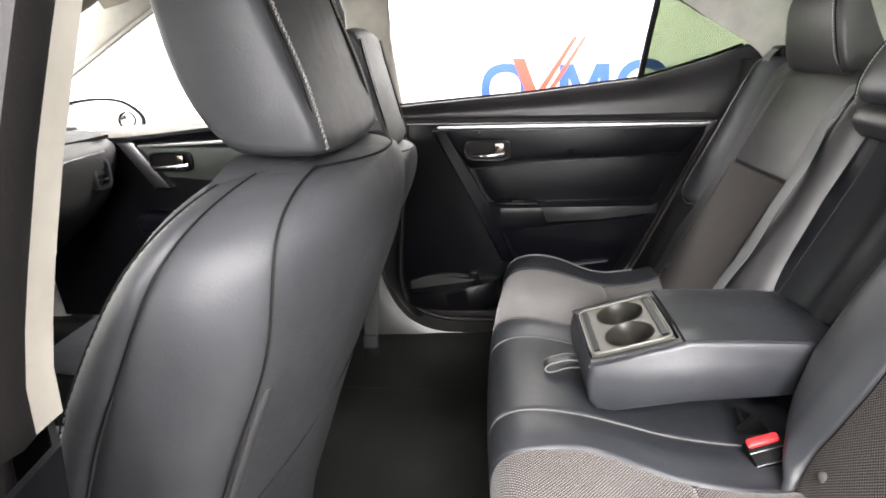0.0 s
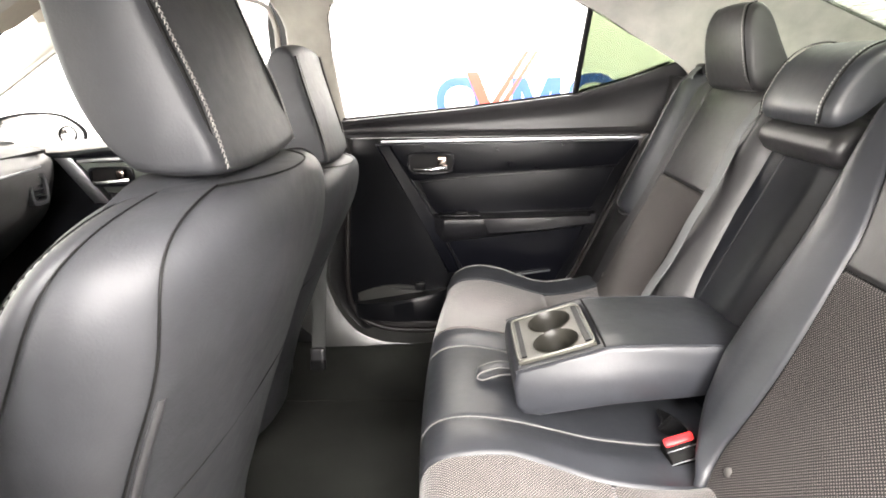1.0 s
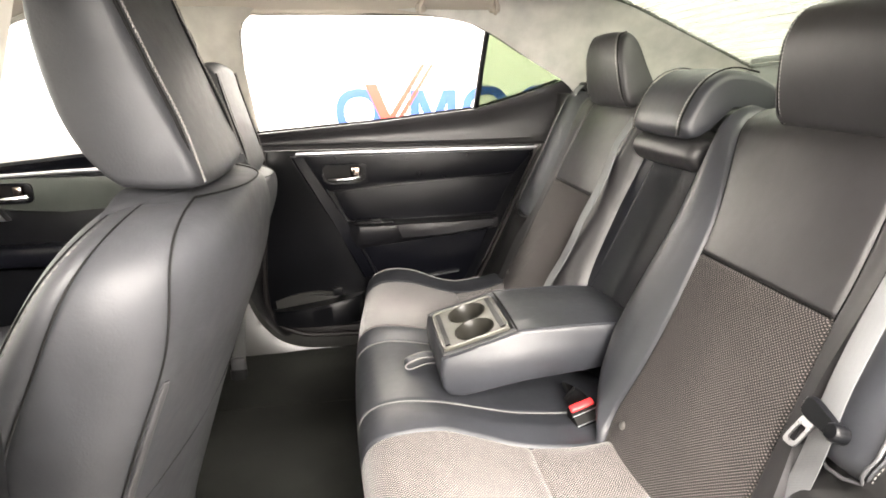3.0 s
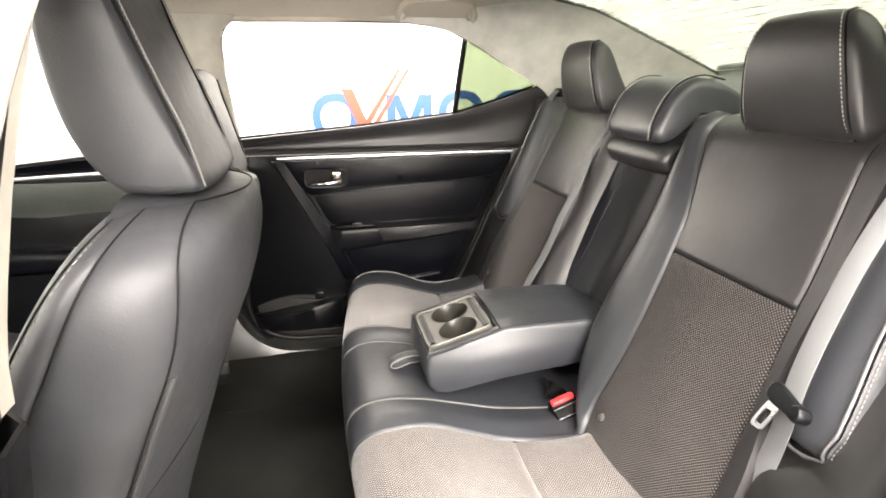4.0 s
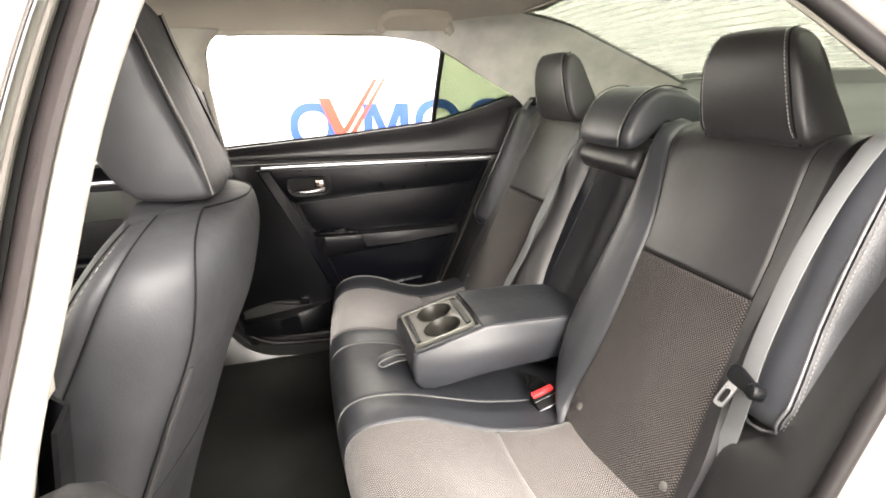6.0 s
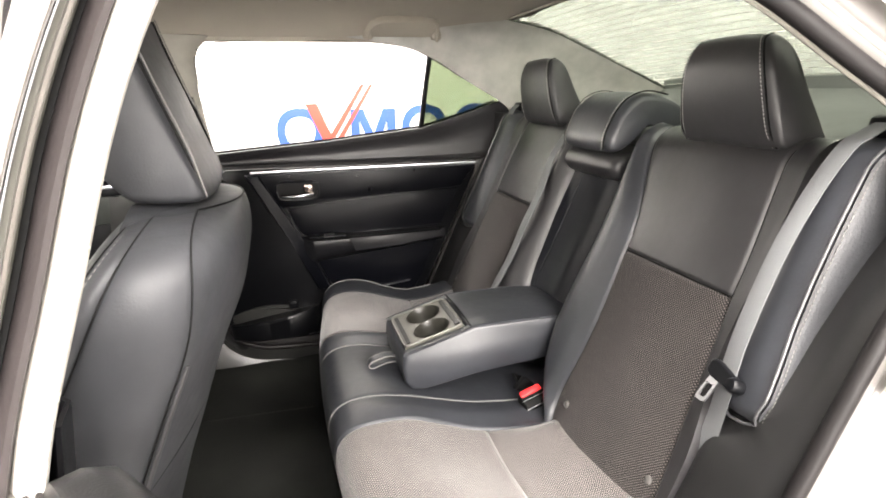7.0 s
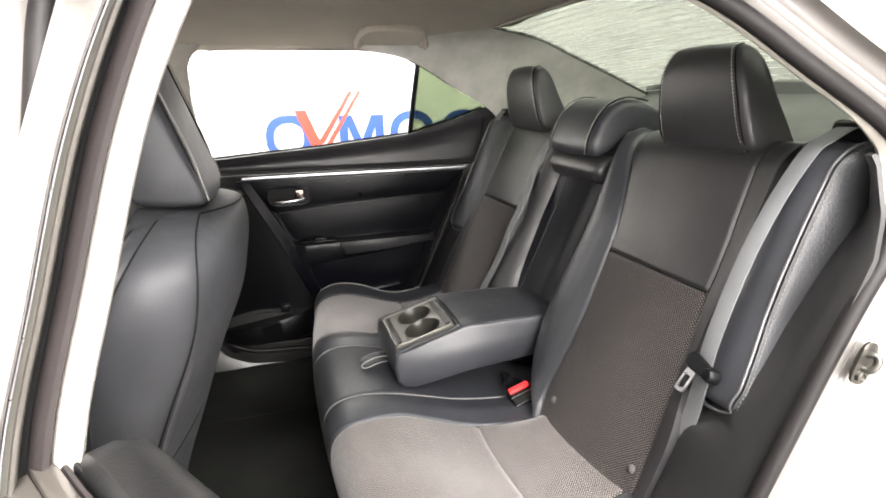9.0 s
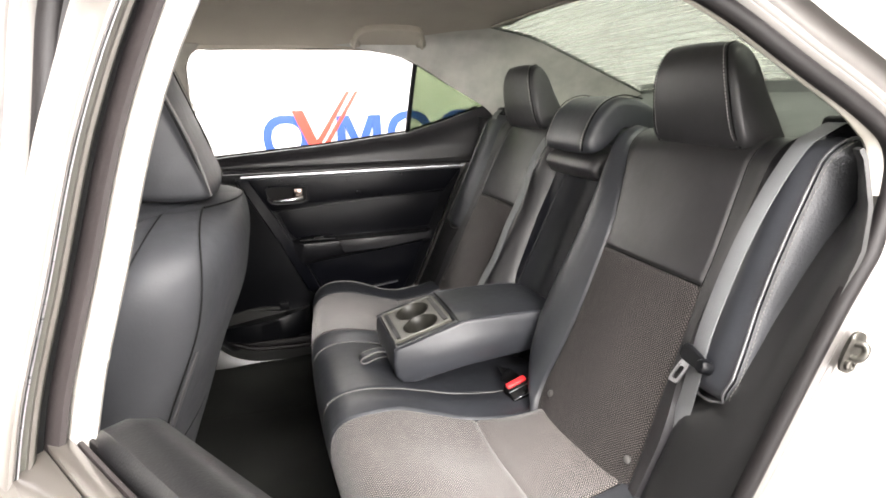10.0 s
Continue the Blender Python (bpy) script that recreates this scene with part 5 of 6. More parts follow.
    m = Matrix.Translation((0.268, -0.172, 0.580)) @ Matrix((ax, bx, ax.cross(bx))).transposed().to_4x4()
    part("body", turned(box((-0.027, -0.0215, -0.060), (0.027, 0.0225, 0.0), 0.005), m), SEAM, t)
    part("button", turned(box((-0.0245, 0.006, -0.006), (0.0235, 0.0205, 0.0050), 0.004, 2), m), RED, t, "bright red release button")
    part("slot_rim", turned(box((-0.026, -0.0022, -0.003), (0.026, -0.0010, 0.0012), 0.0003), m), SATIN, t, "bright slot edge")
    part("lower_edge", turned(box((-0.0265, -0.0221, -0.002), (0.0265, -0.0211, 0.0008), 0.0003), m), SATIN, t)
    part("strap", ribbon(curve([(0.262, -0.105, 0.578), (0.285, -0.098, 0.560), (0.30, -0.09, 0.535)], 12), 0.034, 0.008, (1, 0.1, 0.3)), BLACK_SOFT, t)
    t = thing("belt_buckle", (0.33, -0.10, 0.50), "black seat belt buckle strap beside the armrest", "belt buckle")
    part("strap", ribbon(curve([(0.262, -0.080, 0.578), (0.285, -0.082, 0.565), (0.31, -0.085, 0.545), (0.34, -0.085, 0.51)], 14), 0.036, 0.006, (0.2, 1, 0)), BLACK_SOFT, t)


belts()


# ---- front seats ----
def front_seat():
    t = thing("front_seat", (-0.6, -0.36, 0.285), "black leather front seat with pale double stitching", "car seat", "front seats")
    lv = np.array([
        # z, front edge, second seam, rear seam, half width
        (0.400, -0.585, -0.561, -0.475, 0.222), (0.500, -0.570, -0.546, -0.460, 0.232), (0.600, -0.550, -0.526, -0.438, 0.240), (0.700, -0.520, -0.494, -0.402, 0.249), (0.800, -0.490, -0.460, -0.360, 0.258),
        (0.900, -0.458, -0.420, -0.319, 0.264), (0.945, -0.434, -0.396, -0.298, 0.264), (0.985, -0.410, -0.377, -0.288, 0.264), (1.015, -0.390, -0.362, -0.284, 0.264), (1.045, -0.370, -0.346, -0.284, 0.264), (1.064, -0.356, -0.336, -0.290, 0.264),
    ])
    zs = np.concatenate([np.linspace(0.40, 0.96, 58), 0.96 + 0.1035 * np.sin(np.linspace(0, math.pi / 2, 30)[1:])])
    fine = np.linspace(0.30, 1.16, 431)
    soft = lambda c: np.interp(zs, fine[15:-15], np.convolve(c, np.ones(31) / 31, "valid"))
    reach = lambda k: np.interp(fine, lv[:, 0], lv[:, k]) + np.where(fine < 0.4, (fine - 0.4) * (lv[1, k] - lv[0, k]) / 0.1, 0) + np.where(fine > lv[-1, 0], (fine - lv[-1, 0]) * (lv[-1, k] - lv[-2, k]) / (lv[-1, 0] - lv[-2, 0]), 0)
    cols = [soft(reach(k)) for k in range(1, 5)]
    # the shoulders round over towards the top
    cols[3] = cols[3] * (1 - np.clip((zs - 0.94) / 0.126, 0, 1) ** 6.0) ** (1 / 3.0)
    # the back panel swells a little more low down
    lump = lambda z: 0.042 + 0.012 * (1 - smoothstep(0.6, 0.9, z))

    def section(f, q, r, w, z):
        """Outline of the backrest at a height, from the rear seam round; also the run of each panel."""
        turn = lambda k: 0.018 * max(0.0, 1 - k * max(1.0, abs(q - r) / 0.055)) ** 2
        rear = [(r + lump(z) * (1 - abs(k) ** 2.4), (w - 0.018) * k) for k in np.linspace(1, -1, 41)]
        s1 = [(r + (q - r) * k, -w - 0.004 * math.sin(math.pi * k) + turn(k)) for k in np.linspace(0, 1, 21)]
        s2 = [(q + (f - q) * k, -w - 0.004 * math.sin(math.pi * k) + 0.012 * k * k) for k in np.linspace(0, 1, 9)]
        w2 = w - 0.012
        front = []
        for k in np.linspace(-1, 1, 41):
            b = 0.055 * (1 - smoothstep(0.45, 0.92, abs(k))) - 0.012 * math.sin(math.pi * np.clip((abs(k) - 0.6) / 0.4, 0, 1))
            front.append((f + b, w2 * k))
        run = [rear, s1, s2, front, [(x, -y) for x, y in s2[::-1]], [(x, -y) for x, y in s1[::-1]]]
        return [np.array([(x, -0.36 + y, z) for x, y in p]) for p in run]

    secs = [section(f, q, r, w, z) for f, q, r, w, z in zip(*cols, zs)]
    names = [("rear_panel", LEATHER_FRONT, "smooth black leather back panel"), ("side_panel", LEATHER_FRONT, "black leather side panel"), ("bolster_edge", LEATHER_FRONT, "black leather bolster edge"),
        ("front_panel", LEATHER_FRONT, ""), ("bolster_edge", LEATHER_FRONT, "black leather bolster edge"), ("side_panel", LEATHER_FRONT, "black leather side panel")]
    for k, (nm, mat, lb) in enumerate(names):
        g = np.array([s[k] for s in secs])
        mid = np.array([np.concatenate(s).mean(0) for s in secs])[:, None]
        d0 = np.linalg.norm(g[:, :, :2] - g[:, :1, :2], axis=2)
        d1 = np.linalg.norm(g[:, :, :2] - g[:, -1:, :2], axis=2)
        dep = groove(d0, 0.0020, 0.0035) + groove(d1, 0.0020, 0.0035) + groove(d0, 0.0022, 0.013) + groove(d1, 0.0022, 0.013)
        v = mid - g
        v[:, :, 2] = 0
        v /= np.linalg.norm(v, axis=2, keepdims=True) + 1e-9
        g = g + v * dep[:, :, None]
        g[:, :, :2] += 0.0006 * np.sin(g[:, :, 2:] * 38 + g[:, :, 1:2] * 31) * v[:, :, :2]
        part(nm, shell(g, 0.012 if k == 0 else 0.010), mat, t, lb)
    kk = np.linspace(0.985, -0.985, 40)
    zc = 0.775 + 0.045 * (1 - kk**2)
    rr, ww = np.interp(zc, zs, cols[2]), np.interp(zc, zs, cols[3])
    part("cross_seam", tube(np.stack([rr + lump(zc) * (1 - np.abs(kk) ** 2.4) - 0.0004, -0.36 + (ww - 0.018) * kk, zc], 1), 0.0010, 6), SEAM, t, "curved seam across the back panel")
    top = secs[-1]
    ring = np.concatenate([p[:-1] for p in top])
    c = ring.mean(0)
    part("top_panel", loft([ring, c + (ring - c) * 0.9 + np.array([0, 0, 0.003]), c + (ring - c) * 0.5 + np.array([0, 0, 0.006]), c + (ring - c) * 0.05 + np.array([0, 0, 0.006])]), LEATHER_FRONT, t, "black leather top of the backrest")
    part("top_seam", tube(top[0] + np.array([0.0006, 0, 0.0022]), 0.0011, 6), SEAM, t, "seam along the top edge")
    for s in (-1, 1):
        ed = 2 if s < 0 else 4
        rs = np.array([q[0][-1 if s < 0 else 0] for q in secs])
        lift = np.stack([np.full(len(rs), -0.0010), np.full(len(rs), -s * 0.0008), 0.0022 * smoothstep(0.97, 1.04, rs[:, 2])], 1)
        part("rear_seam", tube(rs + lift, 0.0011, 6, (1, 0, 0)), SEAM, t)
        ms = np.array([q[ed][0 if s < 0 else -1] for q in secs])
        part("side_seam", tube(ms + np.array([0, -s * 0.0012, 0]), 0.0009, 6, (1, 0, 0)), SEAM, t)
        es = np.array([q[ed][-1 if s < 0 else 0] for q in secs])
        part("edge_seam", tube(es + np.array([0.001, -s * 0.001, 0]), 0.0010, 6, (1, 0, 0)), SEAM, t)
        line = []
        for q in secs:
            a = q[ed] if s < 0 else q[ed][::-1]
            k = max(0.0, 1 - 0.006 / max(0.006, abs(a[0][0] - a[-1][0]))) * (len(a) - 1)
            line.append([np.interp(k, range(len(a)), a[:, c]) for c in range(3)])
        part("stitching", stitches(np.array(line) + np.array([0, s * 0.0004, 0]), (-0.2, s, 0), 0.0054, 0.0026, 0.0006, 0.0004), THREAD, t, "pale thread stitching")
        gus = rs[(zs_all(secs) < 0.94)]
        taper = np.interp(gus[:, 2], [0.45, 0.75, 0.925, 0.94], [1.0, 1.0, 0.75, 0.2])
        part("gusset", sweep(gus + np.array([0.0040, -s * 0.0100, 0.0]), squircle(0, 0, 0.0060, 0.0030, 12, 2.5), (0.91, s * 0.41, 0), True, taper), GUSSET, t, "pale grained gusset strip")
    # cushion and base
    rings = []
    for x, z0, z1, w in ((-1.08, 0.44, 0.50, 0.21), (-1.06, 0.41, 0.56, 0.23), (-0.95, 0.40, 0.585, 0.235), (-0.75, 0.39, 0.56, 0.235), (-0.55, 0.38, 0.54, 0.23), (-0.48, 0.39, 0.52, 0.21)):
        rings.append(np.array([(x, a, b) for a, b in squircle(-0.36, (z0 + z1) / 2, w, (z1 - z0) / 2, 40, 5)]))
    part("cushion", loft(rings), LEATHER_FRONT, t, "black leather seat cushion")
    for sy in (-0.2, 0.2):
        part("rail", box((-1.0, -0.36 + sy - 0.02, 0.285), (-0.52, -0.36 + sy + 0.02, 0.33), 0.004), BLACK, t)
        part("side_cover", box((-1.02, -0.36 + sy * 1.19 - 0.010, 0.32), (-0.46, -0.36 + sy * 1.19 + 0.010, 0.53), 0.01), BLACK, t)
    # headrest
    prof = curve([(-0.283, 1.083), (-0.300, 1.135), (-0.322, 1.195), (-0.341, 1.250), (-0.353, 1.288), (-0.372, 1.303), (-0.395, 1.296), (-0.409, 1.262), (-0.411, 1.215), (-0.402, 1.155), (-0.385, 1.112), (-0.362, 1.084), (-0.345, 1.078), (-0.310, 1.076)], 84, True)
    h = part("headrest", headrest_loft(prof, -0.36, 0.124, 0.016, 0.011, 0.009), LEATHER_FRONT, t, "black leather headrest with pale stitching", sharp=75)
    for s in (-1, 1):
        line = curve([(-0.283, 1.081), (-0.2965, 1.136), (-0.3185, 1.196), (-0.3375, 1.251), (-0.3495, 1.290)], 60)
        pts = [(x - 0.0015, -0.36 + s * 0.1105, z) for x, z in line]
        part("seam", tube(pts, 0.002, 6, (0, 1, 0)), SEAM, h)
        for off, sl in ((0.1075, 0.7), (0.1053, -0.7)):
            pts = [(x + 0.0012, -0.36 + s * off, z) for x, z in line]
            part("stitching", stitches(pts, (0.8, s * 0.4, 0.3), 0.0042, 0.0004, 0.0008, 0.002, sl), THREAD, h, "pale double thread stitching")
        part("post", tube([(-0.325, -0.36 + s * 0.06, 1.03), (-0.325, -0.36 + s * 0.06, 1.09)], 0.007, 10, (0, 1, 0)), CHROME, t, "headrest post")
        part("post_collar", loft([squircle_flat(-0.325, -0.36 + s * 0.06, r, z) for r, z in ((0.016, 1.06), (0.016, 1.072), (0.013, 1.076))]), BLACK, t)
    return t


def zs_all(secs):
    return np.array([s[0][0][2] for s in secs])


def squircle_flat(x, y, r, z, n=20):
    return np.array([(a, b, z) for a, b in squircle(x, y, r * 1.3, r, n, 2.6)])


driver = front_seat()
copy_thing(driver, pose(-0.745, 0.39, 0.204, 0, 5.0, 0))
part("rail_cover", box((-0.612, 0.560, 0.284), (-0.578, 0.598, 0.356), 0.008, 2), BLACK, body, "black plastic seat rail end cover")

# ---- front of the cabin ----
def front_door_far():
    d = thing("door_2", (-0.9, 0.72, 0.40), "closed front passenger door with black trim, upper panel lightened", "car door", kind="structure")
    belt = lambda x: np.interp(x, [-1.55, -1.2, -0.56], [0.930, 0.943, 1.005])
    rows = [[(x, 0.71 + 0.010 * math.sin(k * 3.1) - 0.02 * k**3, 0.905 + (belt(x) - 0.905) * k) for k in np.linspace(0, 1, 8)] for x in np.linspace(-1.6, -0.55, 40)]
    part("window_sill", shell(rows, -0.012), DOOR_BLACK, d, "soft black window ledge")
    part("panel", prism([(-1.6, 0.905), (-0.57, 0.935), (-0.57, 0.36), (-1.55, 0.36)], 0.722, 0.75, 0.003), BLACK, d, "matt black trim panel")
    up = [(-1.185, 0.912), (-0.58, 0.935), (-0.58, 0.83), (-0.95, 0.81), (-1.11, 0.82)]
    part("upper_panel", prism(up, 0.705, 0.735, 0.006), PANEL_LIT, d, "upper door panel with windscreen light in its grey-green")
    part("strip", sweep([(-1.18, 0.706, 0.913), (-0.9, 0.706, 0.926), (-0.58, 0.706, 0.938)], squircle(0, 0, 0.006, 0.005, 10, 4), (0, 0, 1)), SATIN, d, "satin silver trim strip")
    part("silver_corner", prism([(-1.245, 0.925), (-1.195, 0.925), (-1.10, 0.79), (-1.15, 0.79)], 0.698, 0.73, 0.004), SATIN, d, "silver corner trim")
    thing_part_recess(d, -1.15, -1.022, 0.84, 0.895, 0.7035)
    part("lever", loft([squircle_ring(x, 0.693 - 0.008 * math.sin(math.pi * t), 0.852 + 0.006 * t * t, 0.0050, 0.0045 + 0.003 * t) for t, x in zip(np.linspace(0, 1, 14), np.linspace(-1.138, -1.03, 14))]), CHROME, d, "chrome door release lever")
    part("lock_knob", box((-1.066, 0.688, 0.858), (-1.042, 0.704, 0.888), 0.004), CHROME_BROWN_REFLECT, d)
    part("armrest", box((-1.2, 0.65, 0.66), (-0.65, 0.73, 0.72), 0.02, 3), DOOR_BLACK, d)
    fr = curve([(-0.545, 0.705, 1.01), (-0.553, 0.66, 1.15), (-0.545, 0.625, 1.27), (-0.60, 0.612, 1.325), (-0.85, 0.61, 1.335), (-0.97, 0.618, 1.298), (-1.05, 0.622, 1.257), (-1.25, 0.622, 1.137), (-1.55, 0.624, 0.956)], 60)
    part("window_frame", sweep(fr, squircle(0, 0, 0.006, 0.008, 12, 3), (0, 1, 0)), PILLAR, d, "pale window frame edge")
    part("outer_skin", prism([(-1.6, 0.94), (-0.50, 1.0), (-0.50, 0.36), (-1.55, 0.36)], 0.80, 0.86, 0.01), PAINT, d, "white outer door skin")
    # mirror
    m = thing("door_mirror", (-1.44, 0.93, 0.95), "dark door mirror with a round blind-spot mirror", "mirror")
    ring = np.array([(-0.125, 0.04), (-0.10, 0.065), (-0.02, 0.074), (0.06, 0.062), (0.112, 0.02), (0.115, -0.015), (0.085, -0.048), (0.02, -0.062), (-0.07, -0.056), (-0.115, -0.03)])
    ring = curve(ring, 48, True)
    cx, cz = -1.43, 0.952
    e = np.array([0.86, -0.15, 0.0])
    nrm = np.array([0.88, -0.47, 0.04])
    nrm /= np.linalg.norm(nrm)
    ax = np.cross(nrm, (0, 0, 1))
    ax /= np.linalg.norm(ax)
    if ax[0] < 0:
        ax = -ax
    upv = np.array([0, 0, 1.0])
    rg = lambda s, d: np.array([np.array([cx, 0.94, cz]) + ax * a * s * 1.15 + upv * b * s * 1.12 + nrm * d for a, b in ring])
    part("housing", loft([rg(0.45, -0.11), rg(0.8, -0.09), rg(1.02, -0.04), rg(1.06, -0.005), rg(1.05, 0.004), rg(0.96, 0.004), rg(0.95, -0.004)]), BLACK, m, "glossy dark mirror housing")
    g = part("glass", loft([rg(0.945, -0.004), rg(0.945, 0.0)]), MIRROR, m, "mirror glass", sharp=20)
    c0 = np.array([cx, 0.94, cz]) + ax * 0.078 + upv * 0.006 + nrm * 0.001
    cr = lambda r, d: np.array([c0 + ax * r * math.cos(a) + upv * r * math.sin(a) + nrm * d for a in np.linspace(0, 2 * math.pi, 32, endpoint=False)])
    part("blind_spot_rim", loft([cr(0.030, 0.0), cr(0.030, 0.004), cr(0.026, 0.005), cr(0.026, 0.0)], True, False), BLACK, m)
    part("blind_spot_glass", loft([cr(0.026, 0.002), cr(0.020, 0.0045), cr(0.010, 0.006), cr(0.001, 0.0065)]), MIRROR, m, "small convex mirror")
    part("arm", box((-1.56, 0.76, 0.92), (-1.47, 0.92, 0.96), 0.015), BLACK, m)
    part("sail", prism([(-1.66, 0.95), (-1.50, 0.965), (-1.50, 1.03)], 0.73, 0.75, 0.003), BLACK, m)


front_door_far()


def dashboard():
    d = thing("dashboard", (-1.4, 0.0, 0.6), "dark grey dashboard with a silver line and round-cornered side vent", "dashboard", kind="structure")
    prof = [(-2.0, 0.97), (-1.55, 0.985), (-1.26, 0.978), (-1.20, 0.955), (-1.185, 0.93), (-1.20, 0.87), (-1.235, 0.79), (-1.33, 0.70), (-1.45, 0.60), (-1.6, 0.42), (-2.0, 0.40)]
    rings = [np.array([(x - 0.05 * (abs(y) / 0.68) ** 4, y, z - 0.02) for x, z in curve(prof, 50)]) for y in np.linspace(-0.68, 0.68, 25)]
    part("body", loft(rings), DASH, d, "dark grey soft dashboard")
    line = [(-1.188 - 0.05 * (abs(y) / 0.68) ** 4, y, 0.917) for y in np.linspace(0.0, 0.60, 20)]
    part("silver_line", sweep(line, squircle(0, 0, 0.004, 0.003, 8, 3)), SATIN, d, "thin silver trim line")
    cx, cy, cz = -1.222, 0.575, 0.858
    o = squircle(0, 0, 0.035, 0.042, 30, 4)
    i = squircle(0, 0, 0.026, 0.033, 30, 4)
    rr = lambda P, dx: np.array([(cx + dx, cy + a, cz + b) for a, b in P])
    part("vent_ring", loft([rr(o, -0.03), rr(o, 0.008), rr(i, 0.008), rr(i, -0.025)], True, False), SATIN, d, "satin silver vent surround")
    part("vent_core", box((cx - 0.03, cy - 0.027, cz - 0.034), (cx - 0.018, cy + 0.027, cz + 0.034), 0.0), SEAM, d, smooth=False)
    for k in (-0.018, -0.004, 0.010, 0.022):
        part("vent_slat", box((cx - 0.02, cy - 0.026, cz + k - 0.002), (cx + 0.002, cy + 0.026, cz + k + 0.002), 0.001), BLACK, d)
    part("top_pad", shell([[(x, y, z) for y in np.linspace(-0.66, 0.66, 9)] for x, z in ((-2.05, 0.955), (-1.6, 0.968), (-1.30, 0.966), (-1.235, 0.955))], 0.01), BOWL, d, "matt black dashboard top")


dashboard()

for sgn in (-1, 1):
    path = [(x, 0.640 + 0.03 * (-1.2 - x), 1.353 + 0.6145 * (x + 1.0)) for x in np.linspace(-0.98, -1.68, 24)]
    part("front_pillar", mirrored(sweep(path, squircle(0, 0, 0.018, 0.055, 20, 3), (0, 0.25, 1)), sgn), PILLAR, body, "pale front pillar trim")
    rl = curve([(-1.05, 0.61, 1.345), (-0.8, 0.618, 1.352), (-0.4, 0.618, 1.350), (0.06, 0.616, 1.348), (0.18, 0.616, 1.334), (0.30, 0.632, 1.290), (0.42, 0.652, 1.222)], 48)
    rl = rl[rl[:, 0] < 0.09] if sgn > 0 else rl
    part("roof_rail", mirrored(sweep(rl, squircle(0, 0, 0.02, 0.012, 12, 3), (0, 1, 0), True, np.interp(rl[:, 0], [-0.10, 0.09] if sgn > 0 else [0.05, 0.40], [1.0, 0.15])), sgn), HEADLINER, body)
ws = thing("window_2", (-1.4, 0, 1.15), "sloping clear windscreen", "window", kind="structure")
rows = []
for k in np.linspace(0, 1, 10):
    x, z, w = -1.02 - 0.82 * k, 1.385 - 0.42 * k, 0.58 + 0.10 * k
    rows.append([(x - 0.10 * (1 - (y / w) ** 2), y, z + 0.01 * (1 - (y / w) ** 2)) for y in np.linspace(-w, w, 15)])
ob = part("pane", shell(rows, 0.004), CLEAR, ws, "clear windscreen glass")
ob.visible_shadow = False
part("frame", tube([(x, 0.618, 1.308 + 0.626 * (x + 1.178)) for x in np.linspace(-1.06, -1.66, 12)], 0.005, 8), RUBBER, ws)
part("bonnet", shell([[(x, y, z) for y in np.linspace(-0.8, 0.8, 9)] for x, z in ((-1.75, 0.955), (-2.2, 0.93), (-2.7, 0.82), (-2.85, 0.6), (-2.9, 0.25))], 0.01), PAINT, body, "white bonnet")
part("front_wing", box((-2.85, 0.74, 0.3), (-1.55, 0.86, 0.90), 0.03), PAINT, body)
part("front_wing", box((-2.85, -0.86, 0.3), (-1.55, -0.74, 0.90), 0.03), PAINT, body)


def sun_visor():
    t = thing("sun_visor", (-1.0, 0.36, 1.36), "pale beige sun visor tilted down over the windscreen", "sun visor")
    ring = squircle(0, 0, 0.19, 0.07, 40, 5)
    pl = lambda s, dz: np.array([(-1.095 + b * s * 1.45, 0.36 + a * s, 1.315 + dz + 0.87 * (b * s)) for a, b in ring])
    part("flap", loft([pl(0.97, -0.010), pl(1.0, -0.005), pl(1.0, 0.003), pl(0.97, 0.008)]), HEADLINER, t, "beige padded flap")
    part("mirror_cover", loft([pl(0.45, -0.0125), pl(0.46, -0.010)]), PILLAR, t)
    part("pivot", tube([(-1.0, 0.52, 1.366), (-1.0, 0.575, 1.372)], 0.006, 8), PILLAR, t)


sun_visor()


def near_front_door():
    d = thing("door_3", (-0.9, -0.72, 0.40), "closed driver's door with black trim", "car door", kind="structure")
    part("panel", mirrored(prism([(-1.6, 0.95), (-0.57, 1.0), (-0.57, 0.36), (-1.55, 0.36)], 0.715, 0.75, 0.003), -1), BLACK, d, "matt black trim panel")
    part("outer_skin", mirrored(prism([(-1.6, 0.94), (-0.50, 1.0), (-0.50, 0.36), (-1.55, 0.36)], 0.80, 0.86, 0.01), -1), PAINT, d, "white outer door skin")


near_front_door()

# ---- grab handle ----
def grab_handle():
    t = thing("grab_handle", (0.165, 0.57, 1.37), "beige folding grab handle above the rear window", "grab handle")
    path = curve([(0.064, 0.592, 1.338), (0.064, 0.575, 1.354), (0.072, 0.548, 1.371), (0.096, 0.526, 1.382), (0.165, 0.520, 1.3855), (0.236, 0.526, 1.382), (0.260, 0.548, 1.371), (0.268, 0.575, 1.354), (0.268, 0.592, 1.338)], 48)
    part("grip", sweep(path, squircle(0, 0, 0.0050, 0.015, 14, 3), (0, 0.55, 0.83)), HEADLINER, t, "beige moulded grip")
    part("back_plate", shell([[(x, 0.590 - 0.062 * k, 1.342 + 0.043 * k - 0.004 * math.sin(math.pi * k)) for k in np.linspace(0, 1, 6)] for x in np.linspace(0.074, 0.258, 8)], 0.004), HEADLINER, t, "beige recessed plate")
    for x in (0.066, 0.266):
        part("mount", box((x - 0.014, 0.574, 1.334), (x + 0.014, 0.600, 1.358), 0.007, 3), HEADLINER, t)


grab_handle()

